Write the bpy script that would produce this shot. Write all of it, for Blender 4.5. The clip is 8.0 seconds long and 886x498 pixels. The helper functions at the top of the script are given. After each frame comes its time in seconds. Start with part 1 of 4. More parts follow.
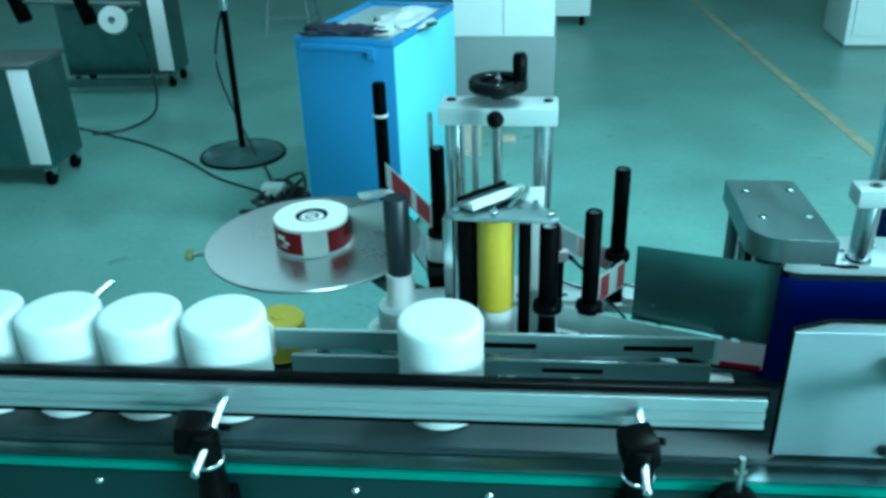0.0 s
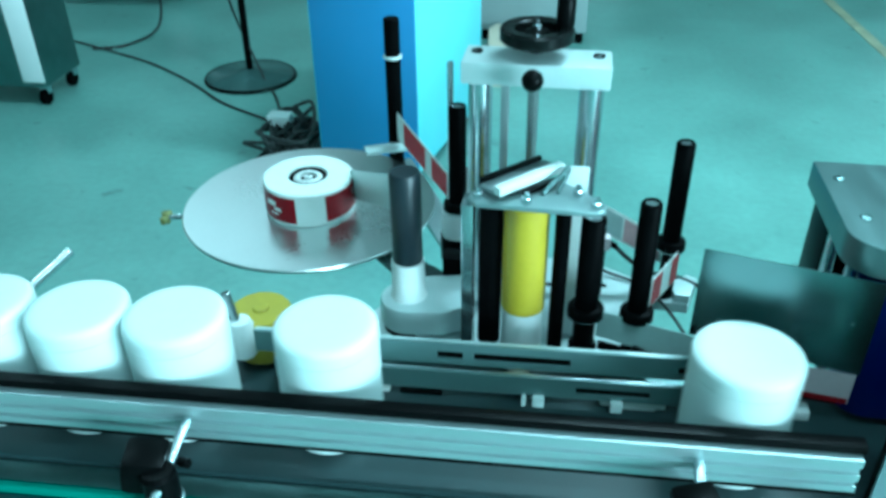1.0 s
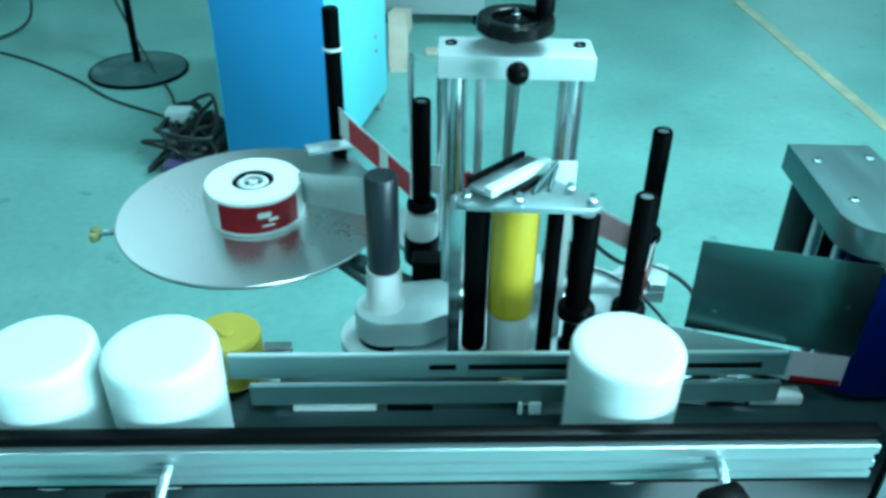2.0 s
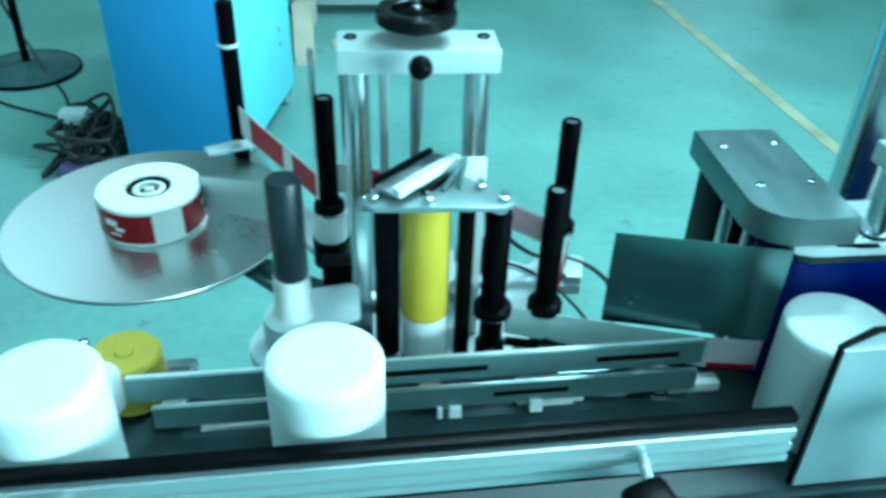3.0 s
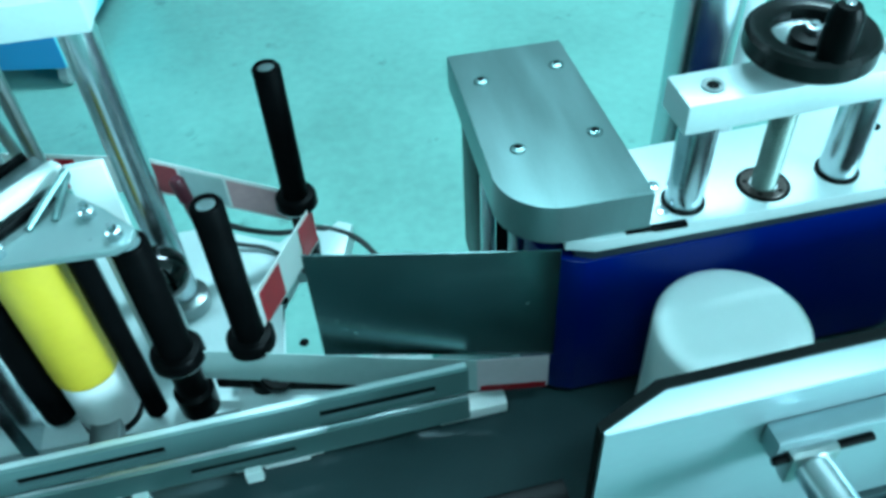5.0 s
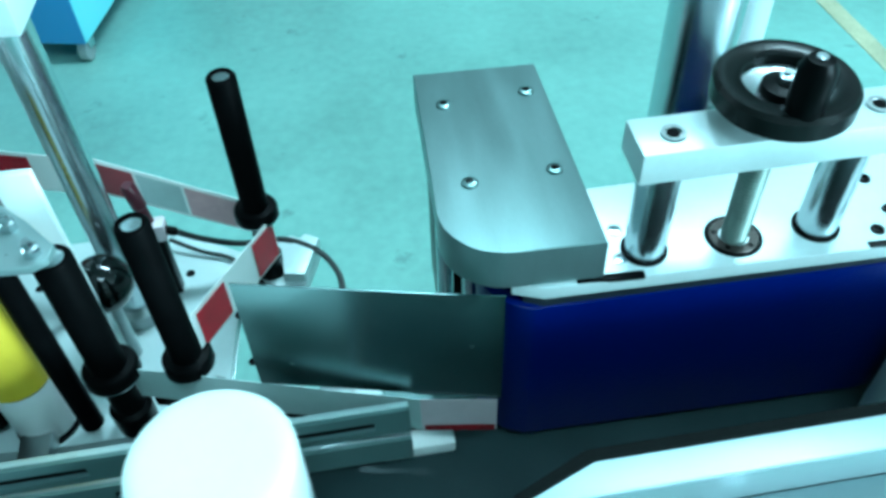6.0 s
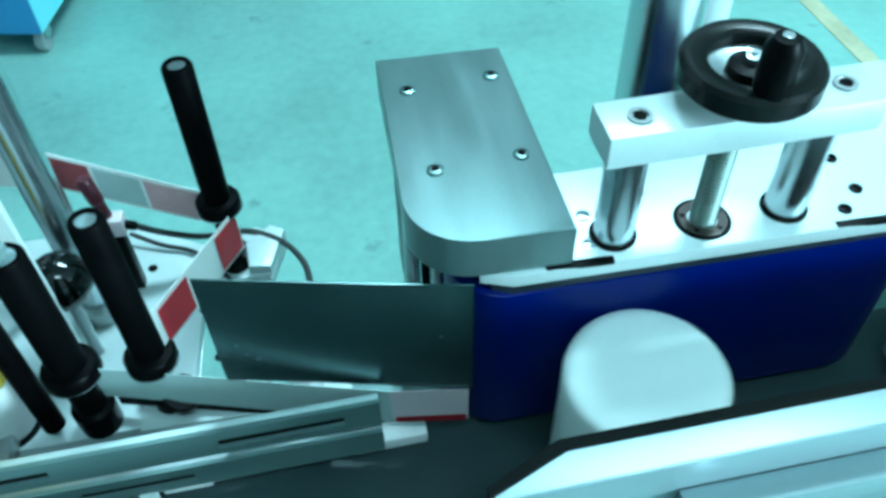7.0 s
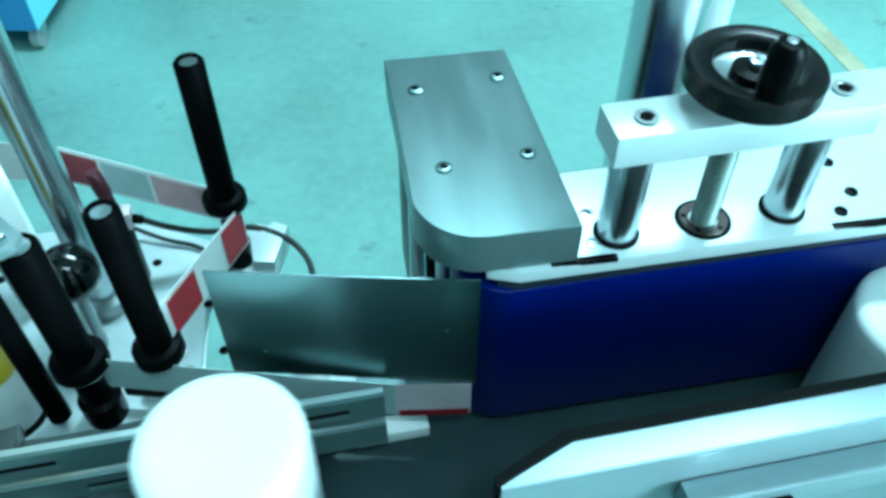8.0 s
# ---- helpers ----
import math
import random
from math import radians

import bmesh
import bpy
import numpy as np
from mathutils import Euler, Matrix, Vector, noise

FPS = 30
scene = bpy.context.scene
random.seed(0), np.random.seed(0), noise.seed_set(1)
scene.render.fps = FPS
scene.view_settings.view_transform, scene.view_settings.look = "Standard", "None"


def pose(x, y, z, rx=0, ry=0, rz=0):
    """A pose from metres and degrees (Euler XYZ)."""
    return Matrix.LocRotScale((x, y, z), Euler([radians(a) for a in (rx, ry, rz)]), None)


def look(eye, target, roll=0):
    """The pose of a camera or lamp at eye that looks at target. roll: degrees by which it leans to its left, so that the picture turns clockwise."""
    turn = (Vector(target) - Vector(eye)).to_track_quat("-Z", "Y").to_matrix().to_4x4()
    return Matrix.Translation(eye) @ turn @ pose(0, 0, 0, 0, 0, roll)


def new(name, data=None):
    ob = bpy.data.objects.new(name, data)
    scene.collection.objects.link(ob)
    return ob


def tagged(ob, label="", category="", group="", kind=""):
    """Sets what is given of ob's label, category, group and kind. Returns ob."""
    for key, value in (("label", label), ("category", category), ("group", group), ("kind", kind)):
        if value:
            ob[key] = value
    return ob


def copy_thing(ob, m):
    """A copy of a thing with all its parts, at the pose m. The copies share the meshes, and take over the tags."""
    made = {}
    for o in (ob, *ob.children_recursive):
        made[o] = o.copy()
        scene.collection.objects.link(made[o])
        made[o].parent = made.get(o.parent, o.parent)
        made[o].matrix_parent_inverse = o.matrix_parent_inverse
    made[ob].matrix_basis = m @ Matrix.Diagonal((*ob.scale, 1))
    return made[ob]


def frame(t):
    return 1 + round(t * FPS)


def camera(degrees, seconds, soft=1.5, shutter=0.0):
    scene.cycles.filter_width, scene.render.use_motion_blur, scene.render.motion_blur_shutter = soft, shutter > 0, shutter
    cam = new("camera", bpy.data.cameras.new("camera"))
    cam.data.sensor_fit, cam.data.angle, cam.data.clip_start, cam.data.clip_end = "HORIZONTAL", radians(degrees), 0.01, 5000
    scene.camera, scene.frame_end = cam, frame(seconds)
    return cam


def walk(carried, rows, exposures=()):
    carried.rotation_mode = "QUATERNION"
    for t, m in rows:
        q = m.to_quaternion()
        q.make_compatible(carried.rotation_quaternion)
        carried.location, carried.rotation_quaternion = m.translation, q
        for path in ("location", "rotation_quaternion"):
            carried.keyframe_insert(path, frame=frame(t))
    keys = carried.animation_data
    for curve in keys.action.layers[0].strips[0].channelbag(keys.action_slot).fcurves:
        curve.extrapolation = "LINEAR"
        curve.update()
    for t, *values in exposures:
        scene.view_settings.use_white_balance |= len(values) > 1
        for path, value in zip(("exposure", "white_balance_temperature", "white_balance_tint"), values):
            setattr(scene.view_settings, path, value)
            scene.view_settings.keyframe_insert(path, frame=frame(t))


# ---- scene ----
cam = camera(56.3, 8.0, soft=3.3, shutter=0.4)
PATH = [
    (0, (0.064, -0.11, 1.606), (-0.199, 1.655, 0.703), -1.9),
    (0.2, (0.069, -0.043, 1.600), (-0.216, 1.701, 0.663), -1.4),
    (0.3, (0.070, -0.010, 1.597), (-0.240, 1.729, 0.659), -1.3),
    (0.4, (0.072, 0.021, 1.594), (-0.225, 1.765, 0.660), -1.1),
    (0.5, (0.072, 0.051, 1.59), (-0.245, 1.785, 0.645), -1.1),
    (0.6, (0.069, 0.079, 1.586), (-0.273, 1.806, 0.637), -1.1),
    (0.7, (0.061, 0.104, 1.581), (-0.290, 1.813, 0.604), -1.1),
    (0.8, (0.049, 0.127, 1.578), (-0.287, 1.803, 0.540), -1.0),
    (0.9, (0.036, 0.147, 1.575), (-0.274, 1.824, 0.530), -0.9),
    (1, (0.023, 0.165, 1.574), (-0.268, 1.827, 0.5), -0.7),
    (1.2, (-0.001, 0.192, 1.575), (-0.247, 1.841, 0.471), -0.9),
    (2.3, (-0.133, 0.228, 1.559), (-0.091, 1.894, 0.454), 1.5),
    (2.5, (-0.136, 0.23, 1.562), (-0.062, 1.904, 0.469), 1.6),
    (3, (-0.098, 0.268, 1.553), (0.073, 1.913, 0.428), 1.9),
    (3.5, (0.035, 0.346, 1.548), (0.267, 1.941, 0.363), 0.8),
    (4, (0.147, 0.443, 1.542), (0.363, 1.962, 0.26), 0.3),
    (4.5, (0.187, 0.534, 1.519), (0.483, 1.937, 0.124), -1.0),
    (4.7, (0.205, 0.562, 1.508), (0.466, 1.948, 0.091), -2.3),
    (5.8, (0.326, 0.645, 1.495), (0.429, 2.013, 0.040), -2.3),
    (6, (0.326, 0.645, 1.495), (0.443, 2.01, 0.039), -2.3),
    (6.5, (0.33, 0.65, 1.491), (0.483, 2.005, 0.028), -1.8),
    (7, (0.331, 0.655, 1.487), (0.512, 1.987, 0.006), -1.5),
    (7.5, (0.329, 0.65, 1.486), (0.505, 1.981, 0.003), -1.2),
    (8, (0.313, 0.643, 1.493), (0.525, 1.978, 0.019), 0.2),
]
EXPOSURES = [(0.0, 0.90, 4600, -21), (1.0, 1.21, 4610, -20), (3.5, 1.31, 4600, -20), (6.0, 1.31, 4730, -15), (8.0, 1.31, 4760, -14)]
walk(cam, [(t, look(eye, target, roll)) for t, eye, target, roll in PATH], EXPOSURES)

# ---- light ----
world = bpy.data.worlds.new("hall_air")
world.use_nodes = True
scene.world = world
sky = world.node_tree.nodes.new("ShaderNodeTexSky")
sky.sky_type, sky.sun_disc, sky.sun_elevation, sky.sun_rotation = "NISHITA", False, radians(40), radians(100)
world.node_tree.links.new(sky.outputs[0], world.node_tree.nodes["Background"].inputs[0])
world.node_tree.nodes["Background"].inputs[1].default_value = 0.1


def area(name, m, w, h, power, colour):
    lamp = bpy.data.lights.new(name, "AREA")
    lamp.shape, lamp.size, lamp.size_y, lamp.energy, lamp.color = "RECTANGLE", w, h, power, colour
    ob = new(name, lamp)
    ob.matrix_world = m
    return ob


# unseen lamps, added: daylight in an assumed window of the east wall
area("unseen_window_light", look((5.85, -3.1, 2.0), (0.0, 1.2, 0.85)), 3.2, 1.8, 400, (0.90, 1.0, 0.97))
# pale ceiling panel, added to give the disc its bright reflection
area("disc_reflection_panel", pose(-3.55, 5.2, 3.78), 3.1, 3.7, 19, (0.90, 1.0, 0.97))
# ceiling fills, added though no tubes are in view
for tx, ty, power in ((1.15, 2.4, 62), (0.6, -0.1, 16), (-2.3, 2.4, 10)):
    area("added_ceiling_light", pose(tx, ty, 3.55), 1.4, 0.3, power, (0.90, 1.0, 0.97))


# ---- materials ----
def mat(name, base, rough=0.5, metal=0.0, var=0.12, scale=18.0, bump=0.08, fine=140.0, rvar=0.12, coat=0.0, stretch=(1, 1, 1), alpha=0.0, spec=0.5):
    """A surface with two scales of variation in colour, gloss and relief."""
    m = bpy.data.materials.new(name)
    m.use_nodes = True
    nt = m.node_tree
    b = nt.nodes["Principled BSDF"]
    co = nt.nodes.new("ShaderNodeTexCoord")
    mp = nt.nodes.new("ShaderNodeMapping")
    mp.inputs["Scale"].default_value = stretch
    nt.links.new(co.outputs["Object"], mp.inputs[0])
    big, small = nt.nodes.new("ShaderNodeTexNoise"), nt.nodes.new("ShaderNodeTexNoise")
    big.inputs["Scale"].default_value, small.inputs["Scale"].default_value = scale, fine
    big.inputs["Detail"].default_value, small.inputs["Detail"].default_value = 5, 3
    for n in (big, small):
        nt.links.new(mp.outputs[0], n.inputs["Vector"])
    ramp = nt.nodes.new("ShaderNodeValToRGB")
    lo, hi = [max(0.0, c * (1 - var)) for c in base], [min(1.0, c * (1 + var)) for c in base]
    ramp.color_ramp.elements[0].position, ramp.color_ramp.elements[1].position = 0.3, 0.7
    ramp.color_ramp.elements[0].color, ramp.color_ramp.elements[1].color = (*lo, 1), (*hi, 1)
    mix = nt.nodes.new("ShaderNodeMath")
    mix.operation, mix.inputs[2].default_value = "MULTIPLY_ADD", 0.0
    mix.inputs[1].default_value = 0.3
    nt.links.new(small.outputs[0], mix.inputs[0])
    half = nt.nodes.new("ShaderNodeMath")
    half.operation = "MULTIPLY"
    half.inputs[1].default_value = 0.7
    nt.links.new(big.outputs[0], half.inputs[0])
    nt.links.new(half.outputs[0], mix.inputs[2])
    nt.links.new(mix.outputs[0], ramp.inputs[0])
    nt.links.new(ramp.outputs[0], b.inputs["Base Color"])
    rr = nt.nodes.new("ShaderNodeMapRange")
    rr.inputs["To Min"].default_value, rr.inputs["To Max"].default_value = max(0.03, rough - rvar), min(1.0, rough + rvar)
    nt.links.new(mix.outputs[0], rr.inputs[0])
    nt.links.new(rr.outputs[0], b.inputs["Roughness"])
    b.inputs["Metallic"].default_value = metal
    b.inputs["Coat Weight"].default_value = coat
    b.inputs["Specular IOR Level"].default_value = spec
    if alpha:
        b.inputs["Alpha"].default_value = alpha
    bp = nt.nodes.new("ShaderNodeBump")
    bp.inputs["Strength"].default_value, bp.inputs["Distance"].default_value = bump, 0.002
    nt.links.new(small.outputs[0], bp.inputs["Height"])
    nt.links.new(bp.outputs[0], b.inputs["Normal"])
    return m


FLOOR = mat("green_epoxy_floor", (0.220, 0.372, 0.330), 0.36, var=0.24, scale=1.7, fine=30, bump=0.03, rvar=0.12)


def scuffs(m, scale, low, high, dark):
    """Sparse darker scuff marks with a shape of their own over a surface."""
    nt = m.node_tree
    b = nt.nodes["Principled BSDF"]
    src = b.inputs["Base Color"].links[0].from_socket
    co = nt.nodes.new("ShaderNodeTexCoord")
    n = nt.nodes.new("ShaderNodeTexNoise")
    n.inputs["Scale"].default_value, n.inputs["Detail"].default_value, n.inputs["Roughness"].default_value = scale, 6, 0.62
    nt.links.new(co.outputs["Object"], n.inputs["Vector"])
    rr = nt.nodes.new("ShaderNodeMapRange")
    rr.inputs["From Min"].default_value, rr.inputs["From Max"].default_value = low, high
    nt.links.new(n.outputs[0], rr.inputs[0])
    mx = nt.nodes.new("ShaderNodeMix")
    mx.data_type, mx.blend_type = "RGBA", "MULTIPLY"
    nt.links.new(rr.outputs[0], mx.inputs[0])
    nt.links.new(src, mx.inputs[6])
    mx.inputs[7].default_value = (dark, dark, dark, 1)
    nt.links.new(mx.outputs[2], b.inputs["Base Color"])


scuffs(FLOOR, 7.0, 0.63, 0.72, 0.55)
scuffs(FLOOR, 0.55, 0.45, 0.70, 0.78)
WALL = mat("unseen_wall_grey", (0.34, 0.40, 0.38), 0.8, var=0.05, scale=1.0)
CEIL = mat("unseen_ceiling_grey", (0.38, 0.41, 0.40), 0.85, var=0.05, scale=1.0)
YLINE = mat("worn_yellow_paint", (0.40, 0.40, 0.27), 0.5, var=0.35, scale=7)
STEEL = mat("brushed_steel", (0.32, 0.35, 0.35), 0.34, 1.0, var=0.1, scale=12, fine=200, bump=0.06, stretch=(1, 1, 12))
DSTEEL = mat("dull_steel_sheet", (0.18, 0.25, 0.25), 0.36, 1.0, var=0.16, scale=10, fine=120, bump=0.05)
CHROME = mat("chromed_steel", (0.62, 0.67, 0.70), 0.24, 1.0, var=0.04, scale=20, bump=0.0, rvar=0.02)
ALU = mat("anodised_aluminium", (0.36, 0.41, 0.42), 0.42, 0.85, var=0.08, scale=25, fine=260, bump=0.05, stretch=(0.2, 1, 1))
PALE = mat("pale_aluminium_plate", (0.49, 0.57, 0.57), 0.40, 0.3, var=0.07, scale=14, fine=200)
WHITEP = mat("white_paint", (0.68, 0.75, 0.74), 0.42, var=0.04, scale=6)
JARM = mat("white_jar_plastic", (0.68, 0.76, 0.75), 0.52, var=0.03, scale=12, bump=0.03, spec=0.3)
PAPER = mat("white_label_paper", (0.72, 0.76, 0.74), 0.6, var=0.04, scale=30, bump=0.02)
RED = mat("red_label_print", (0.17, 0.002, 0.008), 0.35, var=0.3, scale=40, bump=0.02, spec=0.25)
PINK = mat("faded_pink_print", (0.50, 0.33, 0.34), 0.5, var=0.15, scale=40, bump=0.02)
MAROON = mat("dark_maroon_plastic", (0.045, 0.005, 0.012), 0.4, var=0.2, scale=40)
TIP = mat("rosy_label_back", (0.50, 0.44, 0.46), 0.45, var=0.1, scale=20, bump=0.02)
BACKING = mat("glassine_backing", (0.40, 0.50, 0.49), 0.35, var=0.08, scale=25, bump=0.02)
RUBBER = mat("black_rubber", (0.0018, 0.002, 0.0022), 0.45, spec=0.015, var=0.3, scale=40, bump=0.06)
BPLAST = mat("black_plastic", (0.0018, 0.002, 0.0022), 0.34, spec=0.05, var=0.25, scale=30, bump=0.05)
GREYROLL = mat("grey_rubber_sleeve", (0.011, 0.017, 0.023), 0.42, var=0.2, scale=30)
YELLOW = mat("yellow_urethane", (0.45, 0.355, 0.018), 0.45, var=0.08, scale=20)
YELLOWD = mat("dull_yellow_plastic", (0.36, 0.30, 0.025), 0.5, var=0.12, scale=20)
OLIVE = mat("dull_olive_plastic", (0.20, 0.21, 0.07), 0.5, var=0.2, scale=30)
NYLON = mat("white_nylon", (0.70, 0.73, 0.72), 0.45, var=0.05, scale=20)
BELTM = mat("dark_conveyor_belt", (0.022, 0.038, 0.041), 0.48, spec=0.4, var=0.2, scale=12, fine=300, bump=0.15)
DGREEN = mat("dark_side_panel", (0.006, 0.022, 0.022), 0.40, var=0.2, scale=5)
LITEDGE = mat("green_edge_highlight", (0.022, 0.19, 0.14), 0.4, var=0.1, scale=15)
BLUEBELT = mat("blue_foam_belt", (0.0012, 0.005, 0.086), 0.34, spec=0.2, var=0.15, scale=10, fine=220, bump=0.1)
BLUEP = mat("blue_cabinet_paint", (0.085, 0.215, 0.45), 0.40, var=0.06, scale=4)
GREYP = mat("grey_paint", (0.23, 0.27, 0.27), 0.5, var=0.08, scale=4)
CLOTH = mat("dark_cloth", (0.012, 0.014, 0.03), 0.9, var=0.4, scale=12, bump=0.4)
CARD = mat("beige_cardboard", (0.46, 0.42, 0.33), 0.8, var=0.12, scale=12)
CABLEM = mat("black_cable_sheath", (0.012, 0.016, 0.016), 0.5, var=0.2, scale=20)
PURPLE = mat("violet_print", (0.06, 0.05, 0.13), 0.5, var=0.3, scale=20)
FOAM = mat("black_foam", (0.003, 0.004, 0.004), 0.95, spec=0.1, var=0.3, scale=60, bump=0.4)


DISC = mat("polished_disc", (0.70, 0.74, 0.74), 0.28, 1.0, var=0.05, scale=5, bump=0.0, rvar=0.03)
COVERM = mat("satin_cover_steel", (0.155, 0.215, 0.215), 0.36, 0.7, var=0.12, scale=9, fine=160, bump=0.05, stretch=(6, 1, 1))
GLOSSB = mat("glossy_black_enamel", (0.002, 0.003, 0.003), 0.12, rvar=0.03, spec=0.4, var=0.2, scale=6, bump=0.0)
LEADM = mat("oiled_screw_steel", (0.13, 0.17, 0.15), 0.5, 0.5, var=0.25, scale=40, bump=0.1)
RAILM = mat("bright_rail_aluminium", (0.46, 0.54, 0.55), 0.42, 0.75, var=0.08, scale=25, fine=260, bump=0.05, stretch=(0.2, 1, 1))
WHEELB = mat("polished_black_resin", (0.005, 0.006, 0.006), 0.26, var=0.1, scale=30, bump=0.01, rvar=0.03, spec=0.14)
PRESSM = mat("brushed_press_plate", (0.26, 0.325, 0.345), 0.40, 0.45, var=0.08, scale=10, fine=200, bump=0.05, stretch=(0.3, 1, 1))
WEBRED = mat("bright_red_web_print", (0.34, 0.010, 0.024), 0.55, var=0.2, scale=40, bump=0.02, spec=0.2)
REDM = mat("muted_red_print", (0.22, 0.045, 0.055), 0.45, var=0.25, scale=30, bump=0.02)
STANDB = mat("floor_reflection_tint", (0.10, 0.17, 0.165), 0.24, 0.5, var=0.2, scale=6, bump=0.0)
SMOKED = mat("smoked_plate", (0.26, 0.33, 0.33), 0.3, 0.6, var=0.04, scale=8, bump=0.0)
SHEETM = mat("rolled_steel_sheet", (0.20, 0.275, 0.275), 0.26, 1.0, var=0.12, scale=10, fine=120, bump=0.02, rvar=0.05)
OILEDM = mat("oiled_bearing_steel", (0.040, 0.034, 0.030), 0.35, 0.6, var=0.3, scale=60, bump=0.1)
DARKARM = mat("dark_grey_arm_paint", (0.025, 0.042, 0.042), 0.5, var=0.15, scale=20)
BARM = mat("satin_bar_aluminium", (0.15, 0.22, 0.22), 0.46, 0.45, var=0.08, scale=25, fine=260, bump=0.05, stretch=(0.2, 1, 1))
PANELM = mat("bright_panel_enamel", (0.88, 0.88, 0.89), 0.35, var=0.03, scale=6)
LITBLUE = mat("lit_blue_side", (0.28, 0.62, 0.70), 0.42, var=0.05, scale=4)


# ---- mesh helpers ----
def box(bm, cx, cy, cz, sx, sy, sz, bevel=0.0, m=None):
    r = bmesh.ops.create_cube(bm, size=1.0, matrix=Matrix.Translation((cx, cy, cz)) @ Matrix.Diagonal((sx, sy, sz, 1)))
    if m is not None:
        bmesh.ops.transform(bm, matrix=m, verts=r["verts"])
    if bevel:
        es = list({e for v in r["verts"] for e in v.link_edges})
        bmesh.ops.bevel(bm, geom=es, offset=bevel, segments=2, affect="EDGES", profile=0.6)
    return bm


def lathe(bm, profile, seg=32, m=None):
    """A turned body round z from (radius, height) pairs, closed where the radius is 0."""
    m = m or Matrix.Identity(4)
    rings = []
    for r, z in profile:
        if r < 1e-6:
            rings.append([bm.verts.new(m @ Vector((0, 0, z)))])
        else:
            rings.append([bm.verts.new(m @ Vector((r * math.cos(2 * math.pi * i / seg), r * math.sin(2 * math.pi * i / seg), z))) for i in range(seg)])
    for a, b in zip(rings, rings[1:]):
        for i in range(seg):
            k = (i + 1) % seg
            q = [a[i % len(a)], a[k % len(a)], b[k % len(b)], b[i % len(b)]]
            q = [v for n, v in enumerate(q) if v not in q[:n]]
            if len(q) > 2:
                f = bm.faces.new(q)
                f.smooth = True
    return bm


def rod(bm, p, q, r, seg=20, edge=0.0):
    """A round bar from p to q, its ends eased by edge."""
    p, q = Vector(p), Vector(q)
    m = Matrix.Translation(p) @ (q - p).to_track_quat("Z", "Y").to_matrix().to_4x4()
    n = (q - p).length
    e = edge or min(r * 0.15, 0.002)
    return lathe(bm, [(0, 0), (r - e, 0), (r, e), (r, n - e), (r - e, n), (0, n)], seg, m)


def prism(bm, outline, z0, z1, bevel=0.0):
    """An upright block over an outline of (x, y)."""
    lo = [bm.verts.new((x, y, z0)) for x, y in outline]
    hi = [bm.verts.new((x, y, z1)) for x, y in outline]
    n = len(outline)
    faces = [bm.faces.new(lo[::-1]), bm.faces.new(hi)] + [bm.faces.new((lo[i], lo[(i + 1) % n], hi[(i + 1) % n], hi[i])) for i in range(n)]
    for f in faces[2:]:
        f.smooth = True
    if bevel:
        bmesh.ops.bevel(bm, geom=list({e for e in faces[1].edges} | {e for e in faces[0].edges}), offset=bevel, segments=2, affect="EDGES", profile=0.6)
    return bm


def tube(bm, pts, r, seg=8):
    """A bent round cable through pts."""
    pts = [Vector(p) for p in pts]
    fine = []
    for i in range(len(pts) - 1):
        a, b, c, d = pts[max(i - 1, 0)], pts[i], pts[i + 1], pts[min(i + 2, len(pts) - 1)]
        for k in range(6):
            t = k / 6
            fine.append(0.5 * (2 * b + (c - a) * t + (2 * a - 5 * b + 4 * c - d) * t * t + (3 * b - a - 3 * c + d) * t ** 3))
    fine.append(pts[-1])
    rings = []
    for i, p in enumerate(fine):
        d = (fine[min(i + 1, len(fine) - 1)] - fine[max(i - 1, 0)]).normalized()
        q = d.to_track_quat("Z", "Y")
        rings.append([bm.verts.new(p + q @ Vector((r * math.cos(2 * math.pi * j / seg), r * math.sin(2 * math.pi * j / seg), 0))) for j in range(seg)])
    for a, b in zip(rings, rings[1:]):
        for j in range(seg):
            bm.faces.new((a[j], a[(j + 1) % seg], b[(j + 1) % seg], b[j])).smooth = True
    bm.faces.new(rings[0][::-1])
    bm.faces.new(rings[-1])
    return bm


def ribbon(bm, pts, off=0.0, thick=0.0007):
    """A thin upright band through (x, y, top, bottom), moved sideways by off."""
    rows = []
    for i, (x, y, a, b) in enumerate(pts):
        p, q = pts[max(i - 1, 0)], pts[min(i + 1, len(pts) - 1)]
        d = Vector((q[0] - p[0], q[1] - p[1], 0)).normalized()
        n = Vector((d.y, -d.x, 0))
        o = [Vector((x, y, z)) + n * s for z, s in ((a, off), (b, off), (b, off + thick), (a, off + thick))]
        rows.append([bm.verts.new(v) for v in o])
    for r, s in zip(rows, rows[1:]):
        for k in range(4):
            bm.faces.new((r[k], r[(k + 1) % 4], s[(k + 1) % 4], s[k]))
    bm.faces.new(rows[0])
    bm.faces.new(rows[-1][::-1])
    return bm


def part(name, bm, material, parent=None, label=""):
    bmesh.ops.recalc_face_normals(bm, faces=bm.faces)
    me = bpy.data.meshes.new(name)
    bm.to_mesh(me)
    bm.free()
    me.materials.append(material)
    me.set_sharp_from_angle(angle=radians(34))
    ob = new(name, me)
    if parent is not None:
        ob.parent = parent
    if label:
        ob["label"] = label
    return ob


def B():
    return bmesh.new()


def thing(name, label, category, group="", m=None):
    ob = tagged(new(name), label, category, group)
    if m is not None:
        ob.matrix_world = m
    return ob


def structure(name, bm, material, label=""):
    return tagged(part(name, bm, material), label, "", "", "structure")


LINE = pose(0, 0, 0, 0, 0, 2.63)      # the conveyor's own axes: u along the belt, v across it

